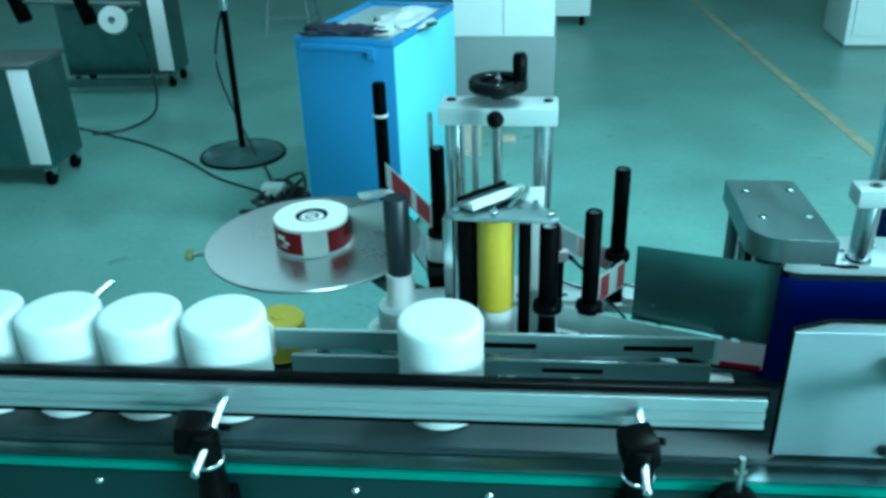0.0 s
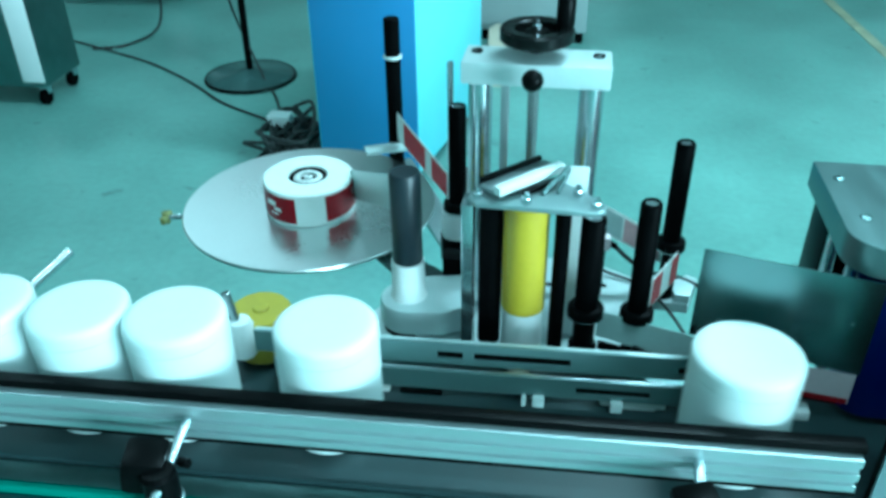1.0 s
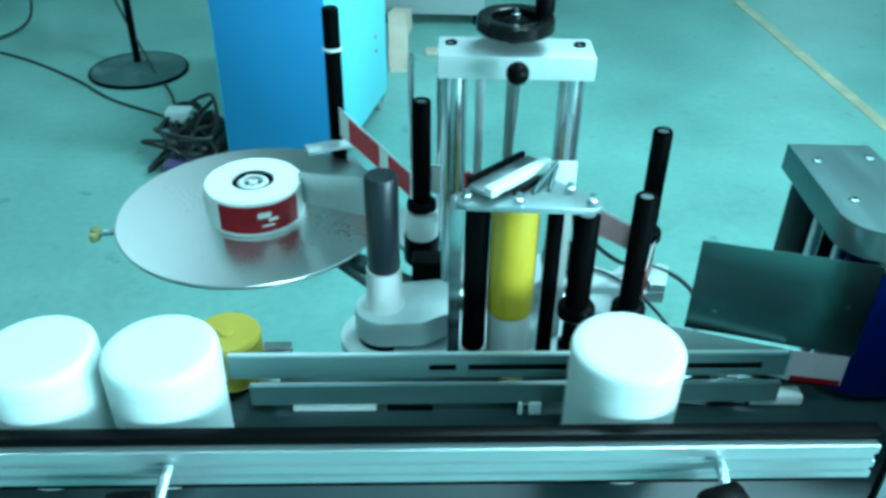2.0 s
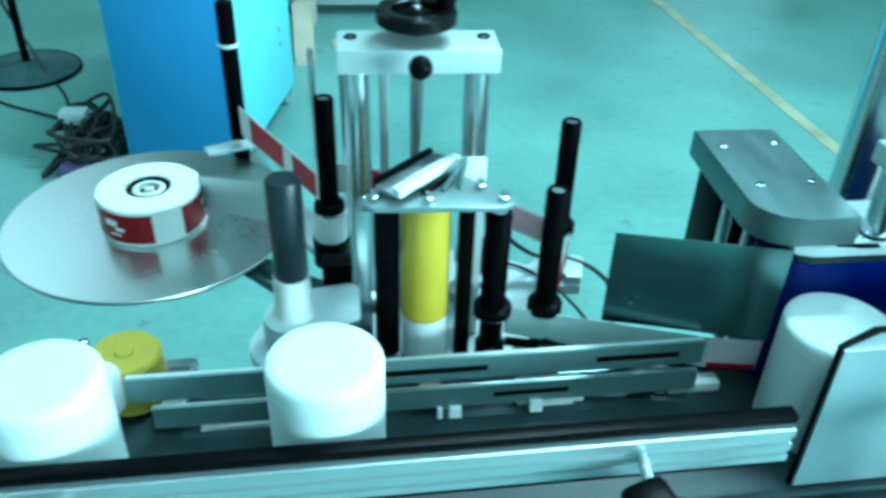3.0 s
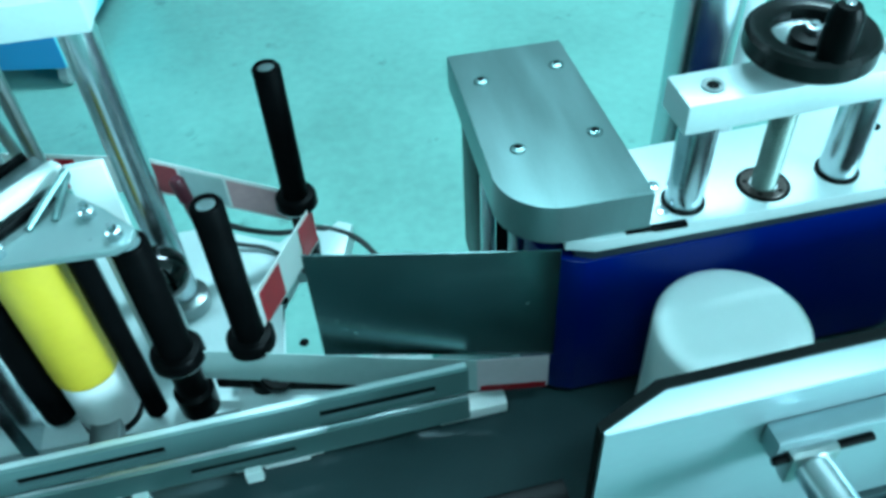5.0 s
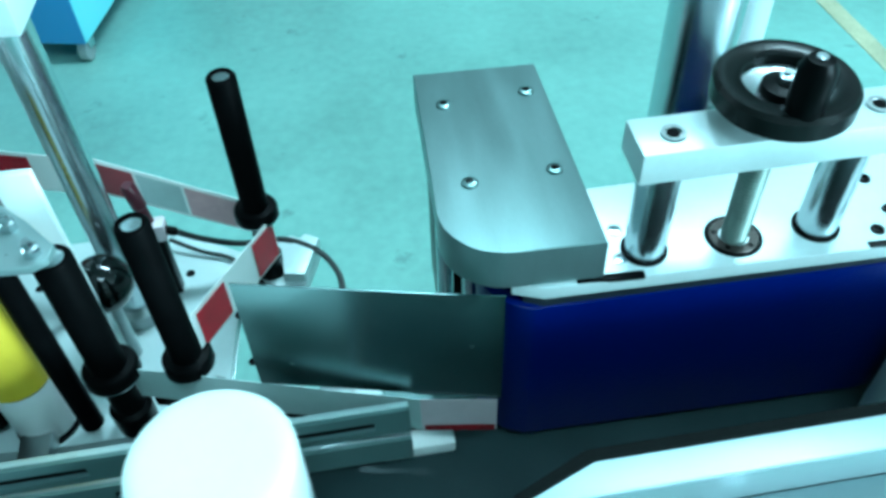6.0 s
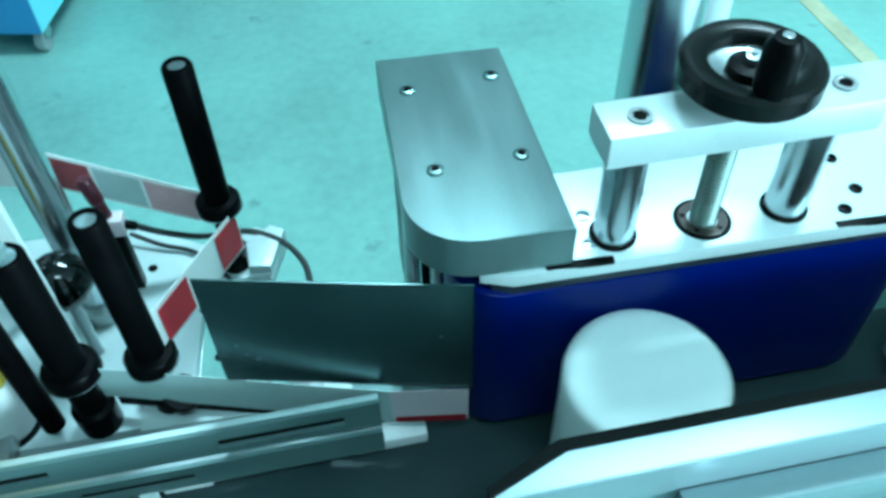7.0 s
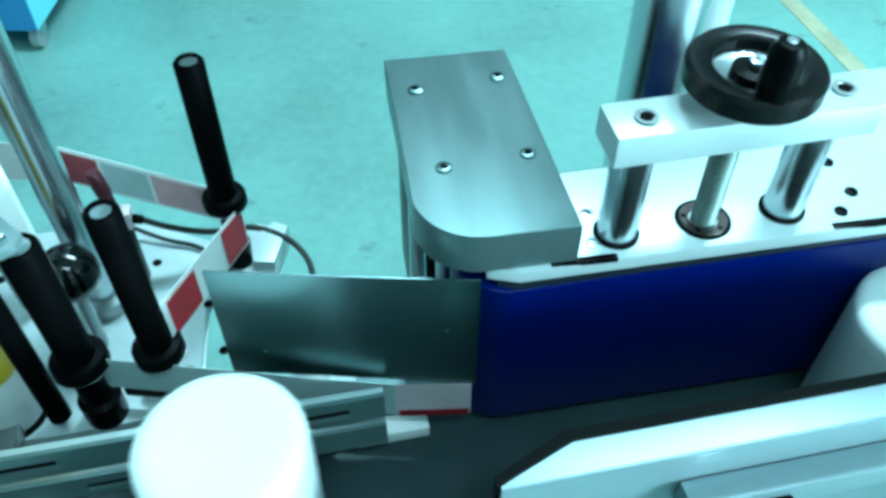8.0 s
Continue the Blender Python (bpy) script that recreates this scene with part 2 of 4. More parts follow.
# ---- structure ----
structure("floor", box(B(), 0, 3, -0.05, 15, 16, 0.1), FLOOR, "glossy teal green epoxy factory floor")
structure("floor_line", box(B(), 0, 0, 0, 0.062, 8.5, 0.004, 0, pose(1.65, 5.4, 0.001, 0, 0, 4.9)), YLINE, "worn yellow marking line painted on the floor")
# out-of-view walls and ceiling, added to close the hall and set bounce light
structure("unseen_wall_west", box(B(), -7.1, 3, 1.9, 0.2, 16, 3.8), WALL)
structure("unseen_wall_north", box(B(), 0, 11.1, 1.9, 14.0, 0.2, 3.8), WALL)
structure("unseen_wall_south", box(B(), 0, -5.1, 1.9, 14.0, 0.2, 3.8), WALL)
# opening left for the added daylight lamp
bm = B()
box(bm, 6.1, 3, 0.5, 0.2, 16, 1.0)
box(bm, 6.1, 3, 3.45, 0.2, 16, 0.7)
box(bm, 6.1, -4.9, 2.05, 0.2, 0.2, 2.1)
box(bm, 6.1, 4.8, 2.05, 0.2, 12.4, 2.1)
structure("unseen_wall_east", bm, WALL)
structure("unseen_ceiling", box(B(), 0, 3, 3.85, 14.2, 16, 0.1), CEIL)


# ---- conveyor ----
U0, U1 = -1.7, 2.7
conveyor = thing("conveyor", "long belt conveyor with dark belt and dark green side panels", "conveyor", m=LINE)
part("belt", box(B(), (U0 + U1) / 2, 0.977, 0.755, U1 - U0, 0.235, 0.03, 0.006), BELTM, conveyor, "dark grey conveyor belt")
for v in (0.8415, 1.112):
    part("deck_strip", box(B(), (U0 + U1) / 2, v, 0.752, U1 - U0, 0.033, 0.024, 0.002), DSTEEL, conveyor, "dull steel deck strip")
# the thin green strip stands for the plate edge catching light
for v in (0.820, 1.134):
    part("edge_highlight", box(B(), (U0 + U1) / 2, v, 0.756, U1 - U0, 0.010, 0.014, 0.003), LITEDGE, conveyor, "green strip for the lit edge of the side plate")
    part("side_panel", box(B(), (U0 + U1) / 2, v, 0.655, U1 - U0, 0.012, 0.186, 0.002), DGREEN, conveyor, "dark green side panel")
for k in range(22):
    u = U0 + 0.12 + k * 0.2
    part("bolt", lathe(B(), [(0, 0.0), (0.0065, 0.0), (0.0065, 0.003), (0.004, 0.0055), (0, 0.0055)], 8, Matrix.Translation((u, 0.814, 0.728)) @ pose(0, 0, 0, 90)), CHROME, conveyor)
for u in (-1.4, -0.1, 1.2, 2.4):
    for v in (0.85, 1.10):
        leg = part("leg", box(B(), u, v, 0.30, 0.05, 0.05, 0.53, 0.004), STEEL, conveyor)
        part("foot", lathe(B(), [(0, 0.0), (0.035, 0.0), (0.035, 0.012), (0.012, 0.02), (0.012, 0.04), (0, 0.04)], 16, Matrix.Translation((u, v, 0))), RUBBER, leg)
    part("crossbar", box(B(), u, 0.975, 0.22, 0.03, 0.20, 0.03, 0.003), STEEL, conveyor)

# front guide rail: grooved profile between two black strips
G0, G1 = -1.65, 0.412
front_rail = thing("guide_rail", "grooved aluminium guide rail edged with black plastic strips", "guide rail", "conveyor guide rails", LINE)
groove = [(0.8655, 0.824), (0.8655, 0.833), (0.870, 0.8335), (0.870, 0.8405), (0.8655, 0.841), (0.8655, 0.851), (0.870, 0.8515), (0.870, 0.862), (0.8655, 0.8625), (0.8655, 0.8735), (0.8875, 0.8735), (0.8875, 0.824)]
bm = prism(B(), [(v, z) for v, z in groove], G0, G1)
bmesh.ops.transform(bm, matrix=Matrix(((0, 0, 1, 0), (1, 0, 0, 0), (0, 1, 0, 0), (0, 0, 0, 1))), verts=bm.verts)
part("profile", bm, RAILM, front_rail, "grooved aluminium profile")
part("wear_strip", box(B(), (G0 + G1) / 2, 0.884, 0.880, G1 - G0 + 0.01, 0.018, 0.012, 0.003), BPLAST, front_rail, "black plastic top strip")
part("wear_strip", box(B(), (G0 + G1) / 2, 0.880, 0.818, G1 - G0 + 0.01, 0.020, 0.012, 0.003), BPLAST, front_rail, "black plastic bottom strip")


def rail_clamp(u, lean, side):
    c = thing("rail_clamp", "black plastic cross clamp holding a chromed rod to the rail", "clamp", "rail clamps", LINE)
    bm = B()
    lathe(bm, [(0, 0.0), (0.027, 0.0), (0.027, 0.05), (0.021, 0.11), (0.021, 0.188), (0.017, 0.193), (0, 0.193)], 24, Matrix.Translation((u + 0.006, 0.788, 0.655)))
    part("post", bm, BPLAST, c, "thick black post")
    part("bracket", box(B(), u + 0.006, 0.808, 0.690, 0.056, 0.018, 0.085, 0.005), BPLAST, c)
    bm = B()
    box(bm, 0, 0, 0, 0.052, 0.052, 0.050, 0.011, Matrix.Translation((u + side, 0.806, 0.834)) @ pose(0, 0, 0, 0, lean, 12))
    part("clamp_block", bm, BPLAST, c, "rounded black clamp block")
    part("rail_rod", rod(B(), (u + 0.010, 0.728, 0.822), (u + 0.012, 0.866, 0.852), 0.0064), CHROME, c, "chromed rod")
    part("ring", lathe(B(), [(0.0212, 0), (0.0235, 0.0015), (0.0235, 0.0035), (0.0212, 0.005)], 28, Matrix.Translation((u + 0.006, 0.788, 0.797))), CHROME, c)
    part("lock_screw", rod(B(), (u + 0.026, 0.806, 0.846), (u + 0.040, 0.800, 0.850), 0.006, 12), BPLAST, c)
    return c


rail_clamp(-0.392, 10, -0.018)
rail_clamp(0.222, -8, 0.006)

# pressing plate with foam, past the end of the rail
guard = thing("pressure_plate", "thick pale metal pressing plate with black foam on its inner side", "plate", m=LINE)
bm = B()
prism(bm, [(0.430, 0.862), (1.12, 0.862), (1.12, 0.888), (0.486, 0.888), (0.430, 0.866)], 0.782, 0.9915, 0.0015)
part("board", bm, PRESSM, guard, "pale aluminium board with a chamfered corner")
part("foam", prism(B(), [(0.4275, 0.865), (0.430, 0.8665), (0.486, 0.8885), (1.12, 0.8885), (1.12, 0.896), (0.482, 0.896), (0.4275, 0.872)], 0.779, 0.9935), FOAM, guard, "black foam backing")
part("clamp_bar", box(B(), 0.83, 0.851, 0.944, 0.54, 0.020, 0.026, 0.002), PRESSM, guard)
for u in (0.588, 0.93):
    part("support_rod", rod(B(), (u, 0.842, 0.930), (u + 0.015, 0.70, 0.920), 0.0155, 24), CHROME, guard, "chromed support rod")
    part("collar", box(B(), u, 0.8385, 0.930, 0.040, 0.014, 0.036, 0.004), STEEL, guard)
    part("screw", rod(B(), (u - 0.032, 0.838, 0.941), (u + 0.05, 0.838, 0.943), 0.0035), BPLAST, guard)
    part("washer", rod(B(), (u - 0.005, 0.8615, 0.797), (u - 0.005, 0.857, 0.797), 0.010, 18), GREYROLL, guard)
    part("bolt", rod(B(), (u - 0.005, 0.857, 0.797), (u - 0.005, 0.850, 0.797), 0.006, 6), GREYROLL, guard)
    part("post", rod(B(), (u + 0.012, 0.735, 0.60), (u + 0.012, 0.735, 0.96), 0.012), STEEL, guard)
    part("post_clamp", box(B(), u + 0.012, 0.77, 0.66, 0.04, 0.10, 0.05, 0.005), BPLAST, guard)
    part("rod_clamp", box(B(), u + 0.012, 0.735, 0.922, 0.046, 0.042, 0.05, 0.008), BPLAST, guard, "black cross clamp")

adjuster = thing("adjusting_screw", "small chromed adjusting screw on a black base", "screw", m=LINE)
part("base", lathe(B(), [(0, 0.70), (0.036, 0.70), (0.036, 0.745), (0.028, 0.768), (0.012, 0.778), (0, 0.778)], 20, Matrix.Translation((0.365, 0.79, 0))), BPLAST, adjuster)
part("spindle", rod(B(), (0.365, 0.79, 0.775), (0.365, 0.79, 0.835), 0.005), STEEL, adjuster)
part("tommy_bar", rod(B(), (0.356, 0.79, 0.81), (0.374, 0.79, 0.81), 0.004), LEADM, adjuster)
part("bracket", box(B(), 0.365, 0.805, 0.70, 0.05, 0.02, 0.05, 0.004), BPLAST, adjuster)

# back guide rail: two slotted bars
back_rail = thing("back_guide_rail", "pair of slotted aluminium bars behind the belt", "guide rail", "conveyor guide rails", LINE)


def slotted(u0, u1, v, z0, z1, slots):
    """A bar with long slots cut through it, as one sheet given thickness."""
    bm = B()
    us = sorted({u0, u1, *(x for s in slots for x in s)})
    zs = [z0, z0 + (z1 - z0) * 0.26, z0 + (z1 - z0) * 0.62, z1]
    g = [[bm.verts.new((u, v - 0.002, z)) for z in zs] for u in us]
    for i in range(len(us) - 1):
        for k in range(3):
            if not (k == 1 and any(a <= us[i] < b for a, b in slots)):
                bm.faces.new((g[i][k], g[i + 1][k], g[i + 1][k + 1], g[i][k + 1]))
    r = bmesh.ops.extrude_face_region(bm, geom=bm.faces[:])
    bmesh.ops.translate(bm, vec=(0, 0.004, 0), verts=[w for w in r["geom"] if isinstance(w, bmesh.types.BMVert)])
    return bm


for u0, z0, z1, slots in ((-0.345, 0.834, 0.869, [(-0.09, -0.055), (-0.04, 0.09), (0.23, 0.34)]), (-0.322, 0.788, 0.820, [(0.10, 0.20)])):
    top = z1 > 0.85
    mid, n = (u0 + 0.372) / 2, 0.372 - u0
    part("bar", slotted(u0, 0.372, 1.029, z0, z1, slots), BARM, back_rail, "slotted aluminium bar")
    # the bar's brighter top edge is painted in: paler lip over darker face
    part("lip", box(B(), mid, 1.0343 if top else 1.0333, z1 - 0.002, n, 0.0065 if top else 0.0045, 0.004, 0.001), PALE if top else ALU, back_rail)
    # black strip added behind the slots paints their dark inside
    part("slot_shade", box(B(), mid, 1.0335, (z0 + z1) / 2, n - 0.02, 0.004, 0.02), BPLAST, back_rail)
for u0, u1, m in ((-0.27, -0.16, NYLON), (-0.145, -0.085, BPLAST), (0.165, 0.21, NYLON)):
    part("bed_plate", box(B(), (u0 + u1) / 2, 1.055, 0.773, u1 - u0, 0.044, 0.006, 0.001), m, back_rail)
for u, w in ((0.156, 0.017), (0.050, 0.016), (0.030, 0.006)):
    part("rail_nut", box(B(), u, 1.0225, 0.783, w, 0.008, 0.018, 0.002), WHITEP, back_rail, "white square nut")
part("dome_nut", lathe(B(), [(0.016, 0.770), (0.016, 0.776), (0.012, 0.781), (0.006, 0.784), (0, 0.7845)], 18, Matrix.Translation((0.045, 1.05, 0))), CHROME, back_rail, "chromed dome nut")
for u in (-0.30, 0.02, 0.31):
    part("stay", box(B(), u, 1.075, 0.80, 0.03, 0.08, 0.02, 0.003), STEEL, back_rail)
    part("stay_foot", box(B(), u, 1.118, 0.785, 0.04, 0.024, 0.05, 0.003), STEEL, back_rail)
part("block", box(B(), 0.378, 1.046, 0.779, 0.072, 0.022, 0.016, 0.003), NYLON, back_rail, "white plastic sliding block")
part("block", box(B(), 0.18, 1.05, 0.784, 0.09, 0.03, 0.026, 0.003), NYLON, back_rail, "white plastic sliding block")

# the second back rail, further up the line, where the jars queue
queue_rail = thing("back_guide_rail", "aluminium bars behind the queue of jars", "guide rail", "conveyor guide rails", LINE)
for z in (0.795, 0.852):
    part("bar", box(B(), -1.09, 1.05, z, 1.15, 0.010, 0.03, 0.002), ALU, queue_rail)
for u in (-0.735, -1.25):
    part("support_rod", rod(B(), (u - 0.052, 1.055, 0.805), (u + 0.004, 1.237, 0.838), 0.0085), CHROME, queue_rail, "chromed support rod")
    part("rod_post", box(B(), u - 0.03, 1.128, 0.79, 0.026, 0.026, 0.07, 0.003), BPLAST, queue_rail)

# separating wheel that lets jars through one by one
wheel = thing("separating_wheel", "yellow plastic spacing wheel with a grey hub", "wheel", m=LINE)
part("tyre", lathe(B(), [(0.012, 0.776), (0.041, 0.776), (0.045, 0.780), (0.0455, 0.844), (0.042, 0.849), (0.012, 0.849), (0.012, 0.776)], 40, Matrix.Translation((-0.362, 1.104, 0))), YELLOWD, wheel, "yellow sponge roller")
part("spindle", rod(B(), (-0.362, 1.104, 0.770), (-0.362, 1.104, 0.852), 0.0118, 20), YELLOWD, wheel)
part("hub", lathe(B(), [(0, 0.802), (0.0185, 0.802), (0.0195, 0.806), (0.0195, 0.852), (0.015, 0.861), (0, 0.861)], 24, Matrix.Translation((-0.377, 1.058, 0))), NYLON, wheel, "milky plastic holder")
part("shaft", rod(B(), (-0.382, 1.058, 0.861), (-0.392, 1.062, 0.905), 0.0068), CHROME, wheel, "chromed post")


# ---- labelling head ----
def round_end(cx, cy, r, a0, a1, n=14):
    return [(cx + r * math.cos(radians(a0 + (a1 - a0) * i / n)), cy + r * math.sin(radians(a0 + (a1 - a0) * i / n))) for i in range(n + 1)]


head = thing("labelling_head", "aluminium labelling head with columns, rollers and a handwheel", "labelling machine")
part("base_plate", prism(B(), round_end(-0.205, 1.165, 0.066, 270, 90) + [(-0.12, 1.375), (0.062, 1.385), (0.150, 1.332), (0.165, 1.352), (0.206, 1.356), (0.240, 1.332), (0.222, 1.274), (0.166, 1.280), (0.146, 1.240), (0.143, 1.160), (0.160, 1.108), (0.0, 1.098)], 0.772, 0.788, 0.002), PALE, head, "pale aluminium base plate")
part("corner_block", prism(B(), [(0.196, 1.318), (0.224, 1.342), (0.240, 1.332), (0.223, 1.278), (0.200, 1.281)], 0.7882, 0.803, 0.002), PALE, head, "raised pale corner block")
part("boss", prism(B(), round_end(-0.205, 1.162, 0.043, 270, 90) + [(-0.13, 1.232), (-0.108, 1.215), (-0.108, 1.150), (-0.15, 1.124)], 0.7975, 0.842, 0.007), PALE, head, "rounded pale metal slide block")
# black insert paints in the shade below the slide block
part("boss_shade", prism(B(), round_end(-0.205, 1.162, 0.039, 270, 90) + [(-0.19, 1.20), (-0.19, 1.124)], 0.788, 0.797), BPLAST, head, "black insert for the shade under the slide block")
part("pedestal", box(B(), -0.05, 1.27, 0.39, 0.12, 0.12, 0.76, 0.006), STEEL, head, "steel pedestal")
part("foot_plate", box(B(), -0.05, 1.30, 0.012, 0.5, 0.4, 0.024, 0.006), STEEL, head)
bridge = part("bridge", box(B(), -0.035, 1.256, 1.1755, 0.200, 0.072, 0.031, 0.003), PALE, head, "aluminium bridge block")
for x in (-0.118, 0.048):
    part("screw", lathe(B(), [(0.004, 1.1912), (0.004, 1.1925), (0.008, 1.1935), (0.008, 1.1912)], 12, Matrix.Translation((x, 1.265, 0))), BPLAST, bridge)
for x in (-0.112, 0.042):
    part("column", rod(B(), (x, 1.258, 0.788), (x, 1.258, 1.16), 0.017, 28), CHROME, head, "chromed round column")
    part("column_foot", lathe(B(), [(0.017, 0.788), (0.026, 0.788), (0.026, 0.806), (0.017, 0.81)], 24, Matrix.Translation((x, 1.258, 0))), STEEL, head)
part("scale_bar", box(B(), -0.078, 1.268, 0.99, 0.012, 0.006, 0.32, 0.001), ALU, head, "flat aluminium bar")
part("lead_screw", rod(B(), (-0.037, 1.258, 0.80), (-0.037, 1.258, 1.163), 0.007), STEEL, head)


def handwheel(name, parent, x, y, z, r, ang, tall):
    w = part(name, lathe(B(), [(r - 0.019, 0.002), (r - 0.017, 0.0), (r - 0.003, 0.0), (r, 0.003), (r, 0.016), (r - 0.003, 0.0195), (r - 0.015, 0.0195), (r - 0.019, 0.017), (r - 0.019, 0.002)], 48, Matrix.Translation((x, y, z))), WHEELB, parent, "black plastic handwheel")
    part("disc", lathe(B(), [(0, 0.003), (r - 0.020, 0.006), (r - 0.020, 0.010), (0.012, 0.007), (0, 0.007)], 36, Matrix.Translation((x, y, z))), RUBBER if parent is head else CHROME, w)
    part("hub", lathe(B(), [(0, -0.014), (0.012, -0.014), (0.012, 0.007), (0.017, 0.007), (0.016, 0.014), (0.009, 0.016), (0, 0.016)], 20, Matrix.Translation((x, y, z))), BPLAST, w)
    part("hub_nut", lathe(B(), [(0, 0.016), (0.006, 0.016), (0.006, 0.021), (0.003, 0.022), (0.003, 0.028 if parent is head else 0.024), (0, 0.028 if parent is head else 0.024)], 12, Matrix.Translation((x, y, z))), CHROME, w)
    hx, hy = x + (r - 0.013) * math.cos(radians(ang)), y + (r - 0.013) * math.sin(radians(ang))
    part("grip", lathe(B(), [(0, 0.010), (0.0095, 0.010), (0.0125, 0.024), (0.0125, tall - 0.008), (0.0085, tall - 0.001), (0, tall)], 18, Matrix.Translation((hx, hy, z))), BPLAST, w, "black revolving grip")
    part("grip_pin", rod(B(), (hx, hy, z + tall - 0.001), (hx, hy, z + tall + 0.0015), 0.004, 12), CHROME, w)
    return w


handwheel("handwheel", head, -0.037, 1.258, 1.212, 0.050, 10, 0.062)

# clamping lever with a black ball
part("lever", rod(B(), (-0.038, 1.228, 1.05), (-0.036, 1.19, 1.178), 0.0052), STEEL, head, "steel lever")
part("ball_knob", lathe(B(), [(0.0145 * math.sin(math.pi * i / 12), 1.183 - 0.0145 * math.cos(math.pi * i / 12)) for i in range(13)], 22, Matrix.Translation((-0.036, 1.185, 0))), BPLAST, head, "black ball knob")

# print unit: top plate, angled bars and side plates round the yellow roller
part("top_plate", prism(B(), [(-0.108, 1.098), (-0.095, 1.088), (0.058, 1.084), (0.070, 1.092), (0.072, 1.106), (0.045, 1.135), (0.012, 1.165), (-0.045, 1.185), (-0.105, 1.118)], 1.045, 1.052, 0.001), SMOKED, head, "cut smoked top plate")
for dx, dy, z, n, w, h, m, label in ((-0.030, 1.137, 1.067, 0.115, 0.013, 0.012, WHITEP, "angled white bar"), (-0.0445, 1.1505, 1.062, 0.115, 0.026, 0.006, ALU, "angled grey plate"), (-0.0565, 1.1615, 1.063, 0.105, 0.007, 0.016, BPLAST, "black angled bar"), (-0.016, 1.134, 1.057, 0.060, 0.006, 0.008, BPLAST, "short black bar")):
    part("angled_bar", box(B(), 0, 0, 0, n, w, h, 0.0015, Matrix.Translation((dx, dy, z)) @ pose(0, 0, 0, 0, 0, 47)), m, head, label)
part("strut", rod(B(), (-0.012, 1.122, 1.053), (0.020, 1.164, 1.074), 0.0034, 12), DSTEEL, head, "thin slanting strut")
part("strut", rod(B(), (0.008, 1.128, 1.053), (0.020, 1.164, 1.070), 0.0028, 12), DSTEEL, head, "thin slanting strut")
for x, y in ((-0.094, 1.104), (-0.031, 1.098), (0.058, 1.098), (-0.040, 1.176), (-0.062, 1.116), (0.034, 1.128)):
    part("nut", lathe(B(), [(0, 1.052), (0.007, 1.052), (0.007, 1.059), (0.004, 1.060), (0.004, 1.066), (0, 1.066)], 6, Matrix.Translation((x, y, 0))), CHROME, head)
part("side_plate", box(B(), -0.107, 1.110, 0.9165, 0.016, 0.036, 0.257, 0.002), CHROME, head, "bright side plate")
part("side_plate", box(B(), 0.031, 1.173, 0.929, 0.032, 0.008, 0.282, 0.001), WHITEP, head, "tall white side plate")
part("yellow_roller", lathe(B(), [(0, 0.868), (0.0295, 0.868), (0.031, 0.870), (0.031, 1.036), (0.0295, 1.038), (0.012, 1.038), (0.012, 1.046), (0, 1.046)], 36, Matrix.Translation((-0.031, 1.128, 0))), YELLOW, head, "yellow urethane roller")
part("roller_base", lathe(B(), [(0, 0.794), (0.028, 0.794), (0.0295, 0.797), (0.0295, 0.867), (0, 0.867)], 32, Matrix.Translation((-0.031, 1.128, 0))), NYLON, head, "white nylon roller base")
part("roller_foot", lathe(B(), [(0, 0.788), (0.031, 0.788), (0.031, 0.7935), (0, 0.7935)], 32, Matrix.Translation((-0.031, 1.128, 0))), BPLAST, head)
part("black_roller", rod(B(), (-0.079, 1.130, 0.80), (-0.079, 1.130, 1.044), 0.0165, 24), RUBBER, head, "black rubber roller")
part("black_roller", rod(B(), (0.018, 1.112, 0.80), (0.018, 1.112, 1.044), 0.0105, 20), RUBBER, head, "slim black rubber roller")


def guide_roller(x, y, top, col, r=0.0142, low=0.788, stem=0.0105):
    g = part("guide_roller", lathe(B(), [(0, col), (r, col), (r, top - 0.003), (r - 0.002, top), (r - 0.005, top), (r - 0.005, top - 0.003), (0, top - 0.003)], 28, Matrix.Translation((x, y, 0))), RUBBER, head, "black rubber guide roller")
    part("collar", lathe(B(), [(r, col + 0.010), (r + 0.007, col + 0.009), (r + 0.009, col + 0.006), (r + 0.009, col - 0.004), (r + 0.006, col - 0.007), (r - 0.003, col - 0.007)], 28, Matrix.Translation((x, y, 0))), BPLAST, g)
    part("shaft", lathe(B(), [(0, low), (stem + 0.004, low), (stem + 0.005, low + 0.030), (stem, low + 0.034), (stem, col - 0.006), (0, col - 0.006)], 20, Matrix.Translation((x, y, 0))), BPLAST, g)
    part("collar_ring", lathe(B(), [(r + 0.0088, col - 0.0042), (r + 0.0096, col - 0.0042), (r + 0.0096, col - 0.0056), (r + 0.0080, col - 0.0056)], 28, Matrix.Translation((x, y, 0))), CHROME, g, "thin bright ring")
    part("end_cap", lathe(B(), [(0, top - 0.003), (r - 0.0052, top - 0.003), (r - 0.0062, top - 0.0015), (0, top - 0.001)], 20, Matrix.Translation((x, y, 0))), CHROME, g, "bright end cap")
    return g


guide_roller(0.184, 1.300, 1.058, 0.884)
guide_roller(0.128, 1.118, 1.055, 0.878)
guide_roller(0.058, 1.117, 1.028, 0.876, 0.0165, 0.788, 0.0155)
guide_roller(-0.161, 1.362, 1.069, 0.890, 0.0145)
part("sleeve", lathe(B(), [(0.012, 0.835), (0.026, 0.835), (0.026, 0.880), (0.012, 0.880)], 28, Matrix.Translation((-0.161, 1.362, 0))), NYLON, head, "white nylon sleeve")
